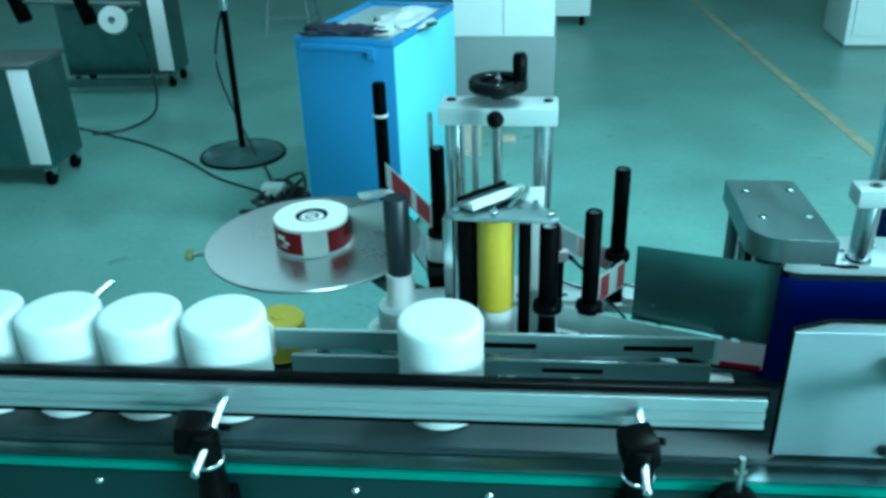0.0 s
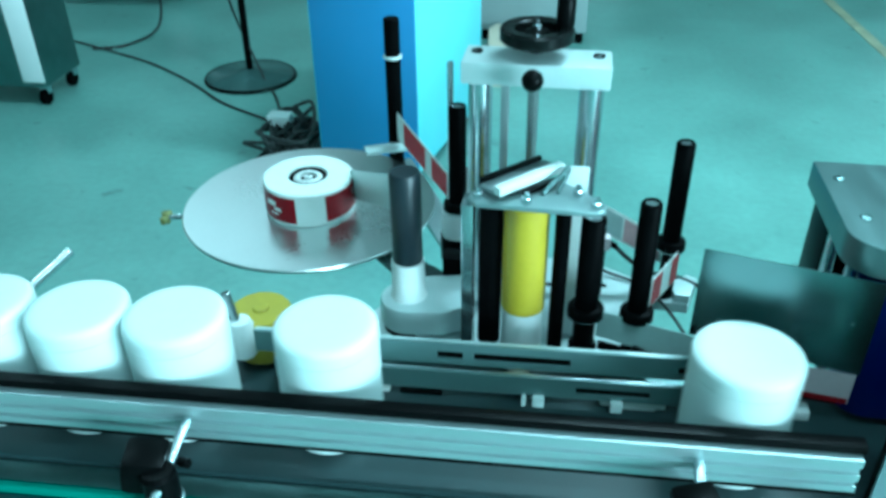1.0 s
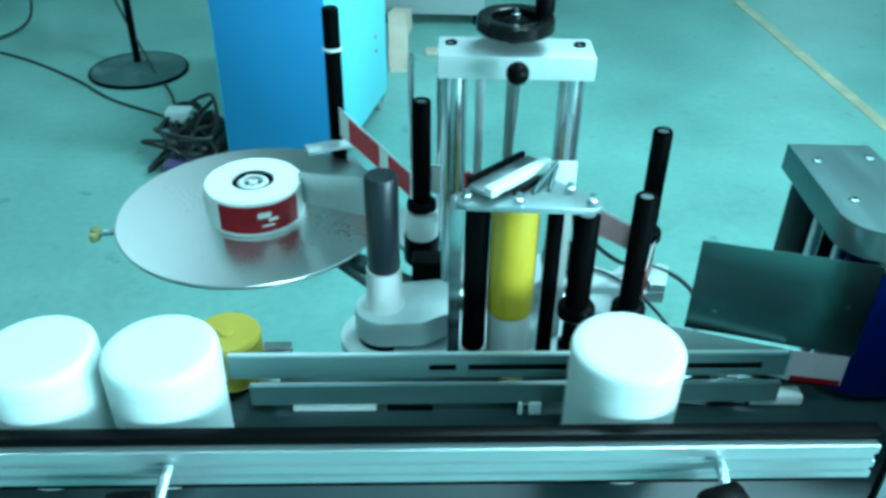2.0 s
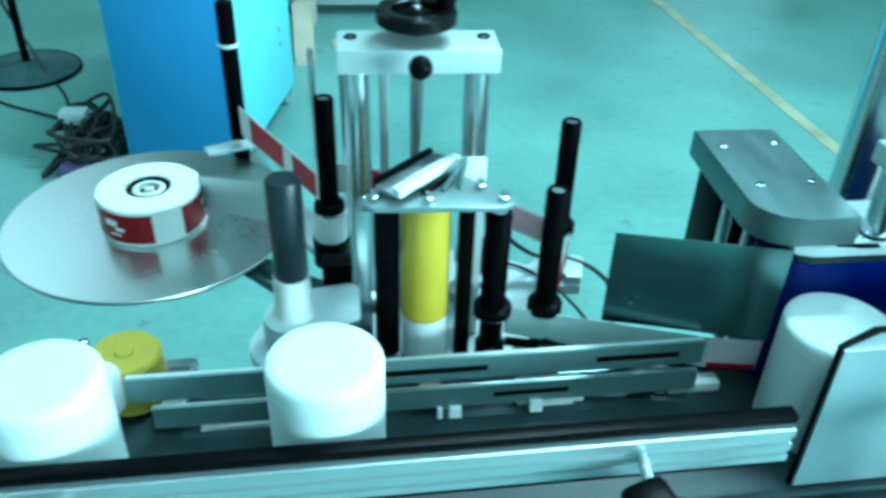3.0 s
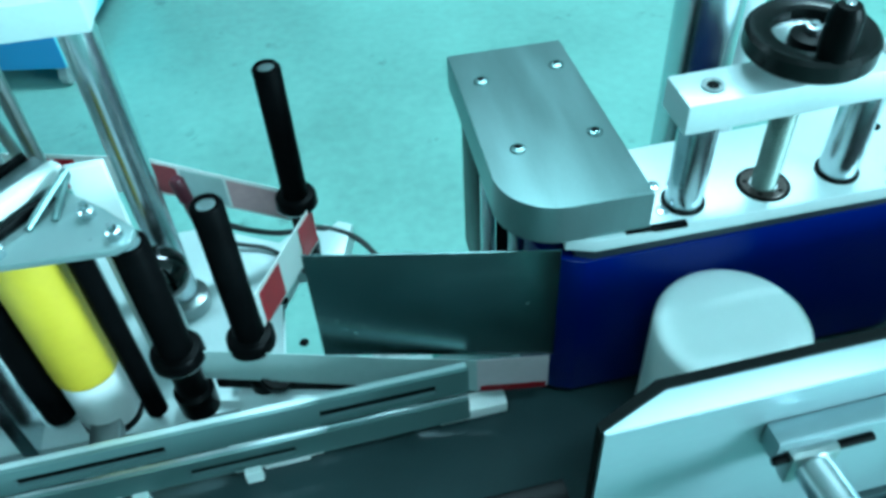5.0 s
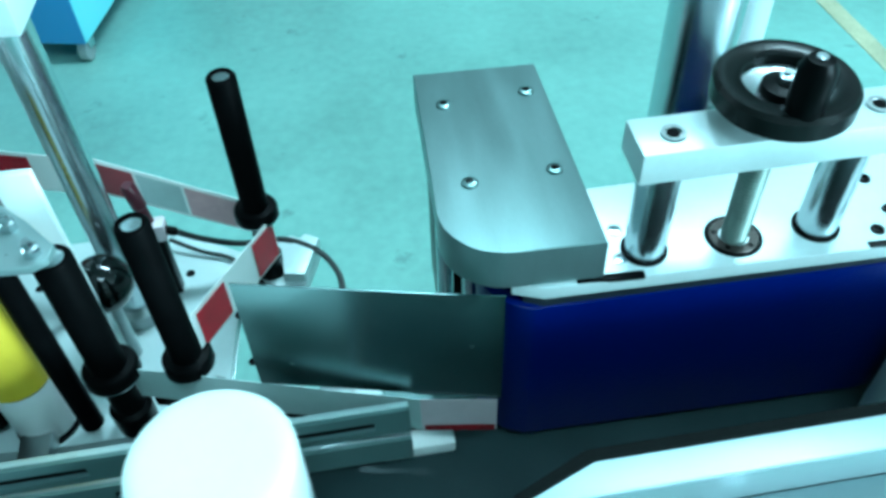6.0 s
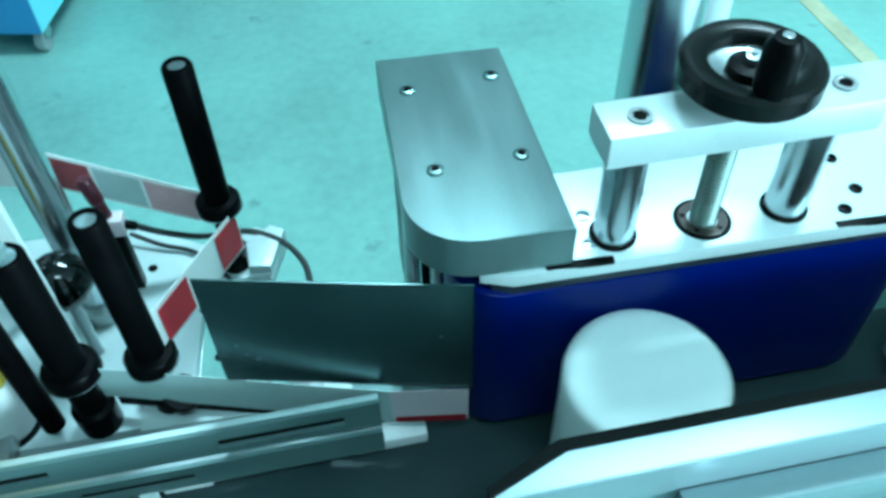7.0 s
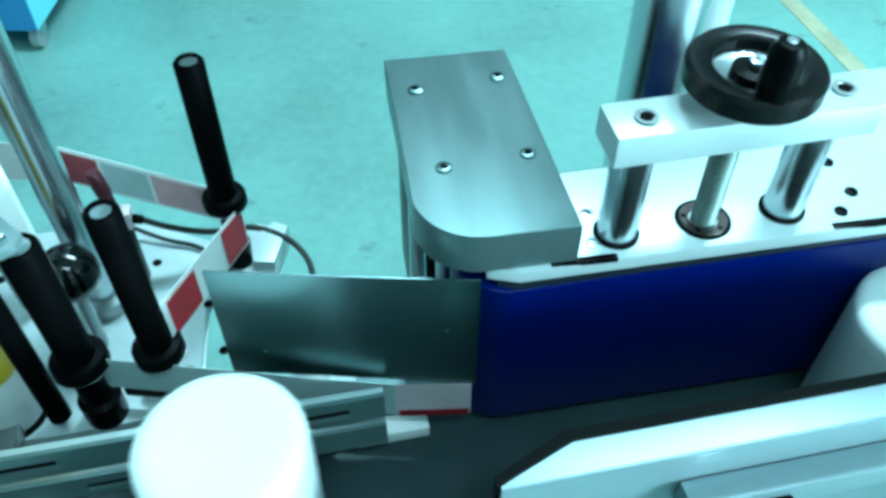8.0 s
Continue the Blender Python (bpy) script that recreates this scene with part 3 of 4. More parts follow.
part("sleeve", lathe(B(), [(0.012, 0.788), (0.029, 0.788), (0.029, 0.834), (0.012, 0.834)], 28, Matrix.Translation((-0.161, 1.362, 0))), BPLAST, head)
part("thin_rod", rod(B(), (-0.178, 1.40, 0.788), (-0.178, 1.40, 1.125), 0.005), CHROME, head)
part("thin_rod", rod(B(), (-0.135, 1.40, 0.788), (-0.135, 1.40, 1.125), 0.005), CHROME, head)
part("grey_roller", lathe(B(), [(0, 0.9052), (0.0215, 0.9052), (0.0225, 0.907), (0.0225, 1.046), (0.020, 1.050), (0, 1.050)], 32, Matrix.Translation((-0.205, 1.165, 0))), GREYROLL, head, "grey rubber sleeved roller")
part("roller_base", lathe(B(), [(0, 0.842), (0.028, 0.842), (0.0255, 0.850), (0.0245, 0.905), (0, 0.905)], 32, Matrix.Translation((-0.205, 1.165, 0))), NYLON, head, "white nylon roller base")
# tall post with a clip ring at the unwinder
tall = part("tall_post", lathe(B(), [(0, 0.79), (0.0155, 0.79), (0.0155, 1.100), (0.0125, 1.103), (0, 1.103)], 28, Matrix.Translation((-0.338, 1.685, 0))), RUBBER, head, "tall black post")
part("clip_ring", lathe(B(), [(0.0157, 1.024), (0.018, 1.025), (0.018, 1.029), (0.0157, 1.030)], 24, Matrix.Translation((-0.338, 1.685, 0))), WHITEP, tall, "white clip ring")
part("post_arm", box(B(), 0, 0, 0, 0.42, 0.05, 0.012, 0.002, Matrix.Translation((-0.24, 1.53, 0.784)) @ pose(0, 0, 0, 0, 0, 118)), ALU, head)
part("corner_plate", box(B(), 0, 0, 0, 0.10, 0.035, 0.006, 0.001, Matrix.Translation((-0.345, 1.652, 0.846)) @ pose(0, 0, 0, 0, 0, 25)), PALE, head, "pale corner plate")
# unwinder arm and disc
part("unwinder_arm", box(B(), 0, 0, 0, 0.46, 0.028, 0.018, 0.002, Matrix.Translation((-0.27, 1.36, 0.779)) @ pose(0, 0, 0, 0, 0, 145)), DARKARM, head, "dark unwinder arm")
part("unwinder_arm", box(B(), 0, 0, 0, 0.26, 0.010, 0.010, 0.002, Matrix.Translation((-0.235, 1.28, 0.786)) @ pose(0, 0, 0, 0, 0, 135)), DARKARM, head, "dark unwinder arm")
part("disc_bearing", lathe(B(), [(0, 0.788), (0.035, 0.788), (0.035, 0.806), (0, 0.806)], 24, Matrix.Translation((-0.455, 1.462, 0))), STEEL, head)
part("unwinder_disc", lathe(B(), [(0, 0.806), (0.232, 0.806), (0.235, 0.808), (0.235, 0.811), (0.233, 0.813), (0, 0.813)], 72), DISC, head, "large round satin metal disc").location = (-0.458, 1.469, 0)
bm = B()
rod(bm, (-0.682, 1.395, 0.804), (-0.708, 1.388, 0.804), 0.005)
part("pin", bm, CHROME, head)
bm = B()
box(bm, -0.711, 1.387, 0.804, 0.011, 0.034, 0.015, 0.004)
rod(bm, (-0.711, 1.387, 0.793), (-0.711, 1.387, 0.816), 0.007)
part("wing_nut", bm, OLIVE, head, "dull olive wing nut")
# brake ball, sensor and cable behind the rollers
part("brake_ball", lathe(B(), [(0.029 * math.sin(math.pi * i / 16), 0.900 - 0.029 * math.cos(math.pi * i / 16)) for i in range(17)], 28, Matrix.Translation((0.044, 1.203, 0))), GLOSSB, head, "glossy black ball handle")
part("brake_stem", rod(B(), (0.044, 1.203, 0.788), (0.044, 1.203, 0.875), 0.006), STEEL, head)
part("sensor_stand", box(B(), 0.080, 1.288, 0.833, 0.011, 0.014, 0.090, 0.003), BPLAST, head)
part("sensor", box(B(), 0.083, 1.284, 0.888, 0.018, 0.018, 0.022, 0.003), TIP, head, "small pink sensor foot")
part("sensor_cap", lathe(B(), [(0, 0), (0.0062, 0), (0.0062, 0.030), (0.0078, 0.032), (0.0078, 0.058), (0.0055, 0.062), (0, 0.062)], 18, Matrix.Translation((0.077, 1.286, 0.889)) @ pose(0, 0, 0, 0, -7, 0)), MAROON, head, "dark maroon sensor barrel")
part("sensor_plug", rod(B(), (0.090, 1.282, 0.888), (0.101, 1.284, 0.882), 0.005, 14), BPLAST, head)
part("sensor_cable", tube(B(), [(0.099, 1.284, 0.883), (0.120, 1.298, 0.854), (0.148, 1.316, 0.824), (0.17, 1.332, 0.806), (0.20, 1.336, 0.802), (0.235, 1.315, 0.802), (0.255, 1.29, 0.800), (0.264, 1.262, 0.795), (0.262, 1.22, 0.77), (0.24, 1.16, 0.72)], 0.0036), CABLEM, head, "black sensor cable")
part("sensor_cable", tube(B(), [(0.065, 1.355, 0.802), (0.10, 1.338, 0.795), (0.14, 1.320, 0.793), (0.18, 1.270, 0.793), (0.21, 1.20, 0.79), (0.22, 1.16, 0.78), (0.20, 1.12, 0.76)], 0.0026), CABLEM, head, "black sensor cable")
for x, y in ((0.105, 1.215), (0.15, 1.24), (0.0, 1.30), (0.168, 1.175), (-0.08, 1.31), (0.09, 1.31)):
    part("hole_plug", lathe(B(), [(0, 0.7881), (0.0055, 0.7881), (0.005, 0.789), (0, 0.789)], 12, Matrix.Translation((x, y, 0))), BPLAST, head)
for x, y in ((0.10, 1.13), (0.155, 1.135)):
    part("cap_screw", rod(B(), (x, y, 0.788), (x, y, 0.80), 0.008, 12), CHROME, head)
part("pivot", rod(B(), (0.135, 1.135, 0.785), (0.145, 1.105, 0.835), 0.018, 16), BPLAST, head)
part("bracket", box(B(), -0.145, 1.29, 0.815, 0.055, 0.035, 0.05, 0.003), BPLAST, head)
part("bracket", box(B(), 0, 0, 0, 0.075, 0.03, 0.012, 0.002, Matrix.Translation((-0.135, 1.245, 0.80)) @ pose(0, 0, 0, 0, 0, -25)), ALU, head)

# ---- label roll and web ----
SPOOL = (-0.452, 1.455, 0.8135)
roll = thing("label_roll", "roll of red and white labels with a dark core", "label roll", m=pose(*SPOOL))
part("paper_roll", lathe(B(), [(0.036, 0.0), (0.080, 0.0), (0.082, 0.002), (0.082, 0.062), (0.080, 0.064), (0.036, 0.064), (0.036, 0.0)], 56), PAPER, roll, "white wound label paper")
part("core", lathe(B(), [(0.026, 0.054), (0.0355, 0.054), (0.0355, 0.060), (0.033, 0.0625), (0.0275, 0.0615), (0.026, 0.054)], 40), BPLAST, roll, "black core ring")
part("core_ring", lathe(B(), [(0.016, 0.050), (0.0258, 0.050), (0.0258, 0.060), (0.021, 0.063), (0.017, 0.062), (0.016, 0.050)], 36), NYLON, roll, "pale ring")
part("core_gap", lathe(B(), [(0, 0.050), (0.0158, 0.050), (0.0158, 0.055), (0, 0.055)], 28), BPLAST, roll)
part("core_hub", lathe(B(), [(0, 0.055), (0.008, 0.055), (0.008, 0.061), (0.005, 0.063), (0.004, 0.059), (0, 0.059)], 24), NYLON, roll, "pale spindle hub")
for k, (a0, a1) in enumerate(((-165, -90), (-52, 50), (84, 160))):
    bm = B()
    n = 10
    for z0, z1 in ((0.007, 0.057),):
        lo = [[bm.verts.new((r * math.cos(radians(a0 + (a1 - a0) * i / n)), r * math.sin(radians(a0 + (a1 - a0) * i / n)), z)) for r, z in ((0.0822, z0), (0.0828, z0), (0.0828, z1), (0.0822, z1))] for i in range(n + 1)]
        for p, q in zip(lo, lo[1:]):
            for j in range(4):
                bm.faces.new((p[j], p[(j + 1) % 4], q[(j + 1) % 4], q[j]))
        bm.faces.new(lo[0])
        bm.faces.new(lo[-1])
    part("label", bm, RED, roll, "red printed label")
    bm = B()
    c = a0 + 0.6 * (a1 - a0)
    for i, (da, z, w, h) in enumerate(((-6, 0.040, 0.022, 0.010), (4, 0.030, 0.016, 0.006), (-2, 0.020, 0.020, 0.003))):
        box(bm, 0.0829, 0, z, 0.0006, w, h, 0, pose(0, 0, 0, 0, 0, c + da))
    part("print_bar", bm, PAPER, roll)

web = thing("label_web", "band of red labels on backing paper threaded round the rollers", "label web")
def lerp(p, q, t):
    return tuple(a + (b - a) * t for a, b in zip(p, q))


def run(p, q, reds, off, material=BACKING, print_mat=WEBRED):
    """One straight run of the web with its printed labels."""
    part("band", ribbon(B(), [lerp(p, q, i / 4) for i in range(5)]), material, web)
    for a, b in reds:
        pts = []
        for i in range(4):
            x, y, t, l = lerp(p, q, a + (b - a) * i / 3)
            pts.append((x, y, t - 0.005, l + 0.004))
        part("label", ribbon(B(), pts, off, 0.0005), print_mat, web, "red printed label")


run((-0.378, 1.480, 0.880, 0.822), (-0.2285, 1.172, 1.040, 0.984), [], 0.001)
run((-0.330, 1.668, 0.918, 0.860), (-0.176, 1.362, 0.948, 0.900), [(0.16, 0.60), (0.72, 0.98)], 0.0009, PAPER)
run((-0.150, 1.378, 0.955, 0.905), (0.010, 1.325, 0.960, 0.910), [(0.3, 0.7)], 0.0009, PAPER)
run((0.010, 1.325, 0.968, 0.918), (0.175, 1.315, 0.886, 0.838), [(0.62, 0.97)], 0.0009, PAPER, PINK)
for a, b, ink, name in ((0.03, 0.33, REDM, "label"), (0.35, 0.60, BACKING, "bare_backing")):
    pts = [lerp((0.010, 1.325, 0.968, 0.918), (0.175, 1.315, 0.886, 0.838), a + (b - a) * i / 3) for i in range(4)]
    part(name, ribbon(B(), [(x, y, t - 0.005, l + 0.004) for x, y, t, l in pts], 0.0009, 0.0005), ink, web)
run((0.199, 1.293, 0.880, 0.822), (0.143, 1.121, 0.935, 0.884), [(0.02, 0.30), (0.66, 0.96)], -0.0012, PAPER)
run((0.075, 1.114, 0.880, 0.836), (0.335, 1.0555, 0.865, 0.815), [], 0.001)
run((0.335, 1.0555, 0.865, 0.815), (0.404, 1.0485, 0.862, 0.813), [], 0.001, TIP)
part("label", ribbon(B(), [(0.338, 1.0545, 0.824, 0.8155), (0.402, 1.0482, 0.822, 0.8135)], 0.0009, 0.0005), RED, web, "red label edge")
part("peel_plate", prism(B(), [(0.08, 1.122), (0.33, 1.0605), (0.392, 1.0535), (0.392, 1.0555), (0.33, 1.063), (0.08, 1.128)], 0.806, 0.818), BPLAST, web, "thin dark peel plate")
part("peel_arm", box(B(), 0.20, 1.105, 0.797, 0.20, 0.03, 0.016, 0.002), PALE, web)

# ---- wrapping station ----
wrap = thing("wrapping_unit", "wrapping unit with a blue foam belt under an aluminium plate", "wrapping machine")
bm = B()
outer = [(0.435, 1.0555), (0.76, 1.064)] + round_end(0.770, 1.109, 0.045, -90, 90, 12) + [(0.43, 1.151)] + round_end(0.44, 1.103, 0.0475, 90, 260, 12)
prism(bm, outer, 0.786, 0.976, 0.002)
belt = part("blue_belt", bm, BLUEBELT, wrap, "deep blue foam belt")
part("sheet", ribbon(B(), [(0.196, 1.084, 1.013, 0.878), (0.27, 1.0715, 1.010, 0.874), (0.34, 1.060, 1.007, 0.868), (0.408, 1.0505, 1.003, 0.862)], 0.0, 0.0015), SHEETM, wrap, "thin bent steel guide sheet")
part("top_plate", prism(B(), [(0.415, 1.062), (0.44, 1.0535), (1.05, 1.066), (1.05, 1.27), (0.70, 1.26), (0.665, 1.165), (0.42, 1.158)], 0.989, 1.003, 0.0015), PALE, wrap, "pale aluminium top plate")
# dark filler stands for the shaded gap between top plate and belt
part("belt_gap_shade", prism(B(), [(0.425, 1.064), (0.44, 1.0575), (0.80, 1.067), (0.80, 1.15), (0.425, 1.146)], 0.9762, 0.9888), GREYROLL, wrap, "dark strip for the shaded gap over the belt")
for x0, x1 in ((0.465, 0.520), (0.705, 0.79)):
    part("edge_slot", box(B(), (x0 + x1) / 2, 1.0575 + (x0 - 0.44) * 0.0205, 1.0015, x1 - x0, 0.007, 0.004, 0.001), BPLAST, wrap, "black slot insert")
for x, y in ((0.737, 1.138), (0.740, 1.099), (0.787, 1.234), (0.505, 1.075), (0.508, 1.107), (0.72, 1.078), (0.56, 1.125), (0.80, 1.12), (0.80, 1.18), (0.70, 1.135)):
    part("cap_screw", lathe(B(), [(0, 1.003), (0.0058, 1.003), (0.0055, 1.0045), (0.003, 1.005), (0.0025, 1.0035), (0, 1.0035)], 14, Matrix.Translation((x, y, 0))), BPLAST if x > 0.6 else CHROME, wrap)
rbridge = part("bridge", box(B(), 0, 0, 0, 0.205, 0.042, 0.028, 0.003, Matrix.Translation((0.602, 1.083, 1.1115)) @ pose(0, 0, 0, 0, 0, 2.5)), PALE, wrap, "aluminium bridge block")
for x, y in ((0.527, 1.078), (0.681, 1.088)):
    part("screw", lathe(B(), [(0, 1.1258), (0.009, 1.1258), (0.009, 1.1275), (0.006, 1.1275), (0.0055, 1.1262), (0, 1.1262)], 18, Matrix.Translation((x, y, 0))), STEEL, rbridge)
    part("socket", lathe(B(), [(0, 1.1264), (0.0052, 1.1264), (0.0052, 1.1270), (0, 1.1270)], 6, Matrix.Translation((x, y, 0))), BPLAST, rbridge, "dark hexagon socket")
for x, y in ((0.526, 1.083), (0.672, 1.089)):
    part("column", rod(B(), (x, y, 1.003), (x, y, 1.0975), 0.0162, 28), CHROME, wrap, "chromed round column")
    part("column_ring", lathe(B(), [(0.0164, 1.003), (0.019, 1.003), (0.019, 1.005), (0.0164, 1.0055)], 24, Matrix.Translation((x, y, 0))), BPLAST, wrap)
part("lead_screw", lathe(B(), [(0.0095 + (0.0012 if i % 2 else 0), 0.99 + i * 0.0018) for i in range(62)], 16, Matrix.Translation((0.602, 1.087, 0))), LEADM, wrap, "threaded lead screw")
part("bearing_ring", lathe(B(), [(0.0125, 1.0043), (0.0125, 1.0052), (0.0195, 1.0052), (0.0200, 1.0043)], 28, Matrix.Translation((0.602, 1.087, 0))), OILEDM, wrap, "oiled bearing ring")
for k in range(5):
    part("bearing_hole", lathe(B(), [(0, 1.0053), (0.0024, 1.0053), (0.0020, 1.0056), (0, 1.0056)], 10, Matrix.Translation((0.602 + 0.0162 * math.cos(k * 1.2566 + 0.3), 1.087 + 0.0162 * math.sin(k * 1.2566 + 0.3), 0))), BPLAST, wrap)
part("screw_bore", lathe(B(), [(0.012, 1.0042), (0.0225, 1.0042), (0.0235, 1.0032), (0.0235, 1.003), (0.012, 1.003)], 28, Matrix.Translation((0.602, 1.087, 0))), BPLAST, wrap, "dark bore round the screw")
handwheel("handwheel", wrap, 0.604, 1.087, 1.139, 0.0495, -97, 0.060)
# guide cover with four screws
cover = part("drive_cover", prism(B(), [(0.360, 1.294), (0.362, 1.165)] + round_end(0.4135, 1.1085, 0.0515, 175, 270, 14) + [(0.486, 1.057), (0.475, 1.295)], 1.004, 1.044, 0.0024), COVERM, wrap, "satin steel drive cover")
for x, y in ((0.383, 1.243), (0.463, 1.144), (0.459, 1.252), (0.392, 1.137)):
    screw = part("cover_screw", lathe(B(), [(0, 1.0442), (0.0070, 1.0442), (0.0068, 1.0456), (0.0052, 1.0464), (0.0036, 1.0466), (0.0034, 1.0455), (0, 1.0455)], 16, Matrix.Translation((x, y, 0))), DSTEEL, cover)
    part("socket", lathe(B(), [(0, 1.0456), (0.0032, 1.0456), (0.0032, 1.0464), (0, 1.0464)], 6, Matrix.Translation((x, y, 0))), BPLAST, screw)
part("motor", box(B(), 0.405, 1.225, 0.905, 0.078, 0.085, 0.19, 0.008), BPLAST, wrap, "black drive motor")
for x, y in ((0.372, 1.165), (0.392, 1.135)):
    part("stay", rod(B(), (x, y, 0.79), (x, y, 1.004), 0.008), CHROME, wrap)
part("pole", rod(B(), (0.646, 1.322, 0.02), (0.646, 1.322, 1.75), 0.036, 32), CHROME, wrap, "tall chromed round pole")
part("pole", rod(B(), (0.714, 1.374, 0.02), (0.714, 1.374, 1.75), 0.024, 28), PALE, wrap, "tall pale aluminium pole")
# added block: no bracket there, only a blue reflection in the pole
part("pole_reflection_block", box(B(), 0.648, 1.325, 0.66, 0.075, 0.075, 0.12, 0.004), BLUEBELT, wrap, "blue block for the blue reflection in the pole")
part("foot_plate", box(B(), 0.69, 1.34, 0.012, 0.4, 0.3, 0.024, 0.005), STEEL, wrap)
part("outfeed_bracket", box(B(), 0.86, 1.06, 0.84, 0.05, 0.03, 0.11, 0.004), PALE, wrap)
part("outfeed_knob", lathe(B(), [(0, 0), (0.018, 0), (0.018, 0.02), (0.012, 0.025), (0, 0.025)], 14, Matrix.Translation((0.855, 1.045, 0.87)) @ pose(0, 0, 0, 90)), BPLAST, wrap)


# ---- jars ----
jar = thing("jar", "plain white plastic jar with a rounded white lid", "jar", "jars on the conveyor")
part("body", lathe(B(), [(0, 0.0), (0.059, 0.0), (0.0630, 0.0012), (0.0655, 0.0035), (0.0665, 0.007), (0.0665, 0.1449), (0.060, 0.1451), (0.0, 0.145)], 56), JARM, jar)
part("lid", lathe(B(), [(0.0, 0.1452), (0.0660, 0.1452), (0.0666, 0.1456), (0.0666, 0.1585), (0.0660, 0.1625), (0.0642, 0.1655), (0.0612, 0.1676), (0.0565, 0.1688), (0.050, 0.1691), (0.030, 0.1688), (0, 0.1688)], 56), JARM, jar, "shallow white lid")
JARS = [jar]


def on_belt(u):
    return LINE @ pose(u, 0.967, 0.7702)


for k in range(8):
    JARS.append(copy_thing(jar, on_belt(-0.5 - 0.14 * k)))


# ---- things further off ----
cab = thing("tool_cabinet", "tall blue painted steel cabinet on casters with cloths on top", "cabinet", m=pose(-0.495, 3.377, 0, 0, 0, -10.5) @ pose(-0.21, 0, 0))
part("body", box(B(), 0, 0, 0.475, 0.42, 0.77, 0.79, 0.004), BLUEP, cab, "blue painted steel body")
bm = B()
for x, y, sx, sy in ((0, -0.376, 0.42, 0.018), (0, 0.376, 0.42, 0.018), (-0.201, 0, 0.018, 0.734), (0.201, 0, 0.018, 0.734)):
    box(bm, x, y, 0.884, sx, sy, 0.028, 0.002)
part("rim", bm, BLUEP, cab, "raised blue rim")
# overlit sides: brightness from the right is put into a paler blue
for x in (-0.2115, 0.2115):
    part("side_panel", box(B(), x, 0, 0.475, 0.003, 0.765, 0.785, 0.001), LITBLUE, cab, "blue cabinet side, lightened for light from the right")
part("tray", box(B(), 0, 0, 0.873, 0.38, 0.73, 0.006), PALE, cab, "pale tray")
part("handle", box(B(), -0.03, -0.394, 0.862, 0.30, 0.018, 0.022, 0.005), BLUEP, cab, "blue pull handle")
part("bracket", box(B(), 0.12, -0.394, 0.845, 0.03, 0.016, 0.05, 0.004), BLUEP, cab)
for z in (0.62, 0.68):
    part("keyhole", rod(B(), (0.212, 0.22, z - 0.3), (0.2155, 0.22, z - 0.3), 0.012, 14), GREYP, cab)
for x, y in ((0.18, -0.34), (0.18, 0.34), (-0.18, -0.34), (-0.18, 0.34)):
    c = part("caster", rod(B(), (x - 0.014, y, 0.034), (x + 0.014, y, 0.034), 0.034, 20), GREYP, cab)
    part("fork", box(B(), x, y + 0.01, 0.060, 0.046, 0.040, 0.040, 0.003), CHROME, c)


def rumpled(name, cx, cy, cz, rx, ry, h, seed, material, label, category):
    bm = B()
    rnd = random.Random(seed)
    bmesh.ops.create_icosphere(bm, subdivisions=4, radius=1.0)
    for v in bm.verts:
        n = noise.fractal(v.co * 1.8 + Vector((seed * 3.1, 0, 0)), 1.0, 2.0, 4)
        v.co = Vector((cx + v.co.x * rx * (1 + 0.35 * n), cy + v.co.y * ry * (1 + 0.35 * n), cz + max(0.0, v.co.z) * h * (1 + 0.9 * n)))
    for f in bm.faces:
        f.smooth = True
    return tagged(part(name, bm, material), label, category)


rumpled("work_glove", -0.80, 3.12, 0.898, 0.17, 0.06, 0.035, 3, CLOTH, "dark crumpled work gloves on the blue cabinet", "gloves")
rumpled("cloth", -0.60, 3.45, 0.877, 0.13, 0.24, 0.025, 5, WHITEP, "pale crumpled cloth on the cabinet top", "cloth")
rumpled("cable_coil", -1.16, 3.36, 0.0, 0.13, 0.16, 0.08, 9, CABLEM, "heap of black cables on the floor", "cables")
for k in range(7):
    rnd = random.Random(40 + k)
    pts = [(-1.16 + 0.16 * rnd.uniform(-1, 1), 3.28 + 0.24 * rnd.uniform(-1, 1), 0.02 + 0.13 * rnd.random()) for i in range(7)]
    tagged(part("cable", tube(B(), pts, 0.008), CABLEM), "black cable lying in a tangled heap", "cable", "tangled cables")
tagged(part("power_cable", tube(B(), [(-3.0, 4.55, 0.008), (-2.67, 4.40, 0.008), (-2.3, 4.22, 0.008), (-1.96, 3.98, 0.008), (-1.7, 3.75, 0.008), (-1.45, 3.60, 0.01), (-1.25, 3.45, 0.03)], 0.006), CABLEM), "black power cable lying across the floor", "cable")
tagged(part("hanging_cable", tube(B(), [(-2.75, 5.2, 0.45), (-2.60, 5.0, 0.25), (-2.50, 4.75, 0.05), (-2.58, 4.5, 0.01), (-2.75, 4.4, 0.01)], 0.008), CABLEM), "black cable hanging from a machine to the floor", "cable")
plug = thing("plug_box", "small white and violet socket box among the cables", "socket box")
part("shell", box(B(), -1.18, 3.05, 0.03, 0.10, 0.07, 0.06, 0.008), PURPLE, plug, "violet printed side")
part("lid", box(B(), -1.24, 3.33, 0.13, 0.10, 0.07, 0.05, 0.006), WHITEP, plug, "white lid")

# fan stand
stand = thing("fan_stand", "black pedestal stand with a round base", "stand", m=pose(-1.685, 4.11, 0))
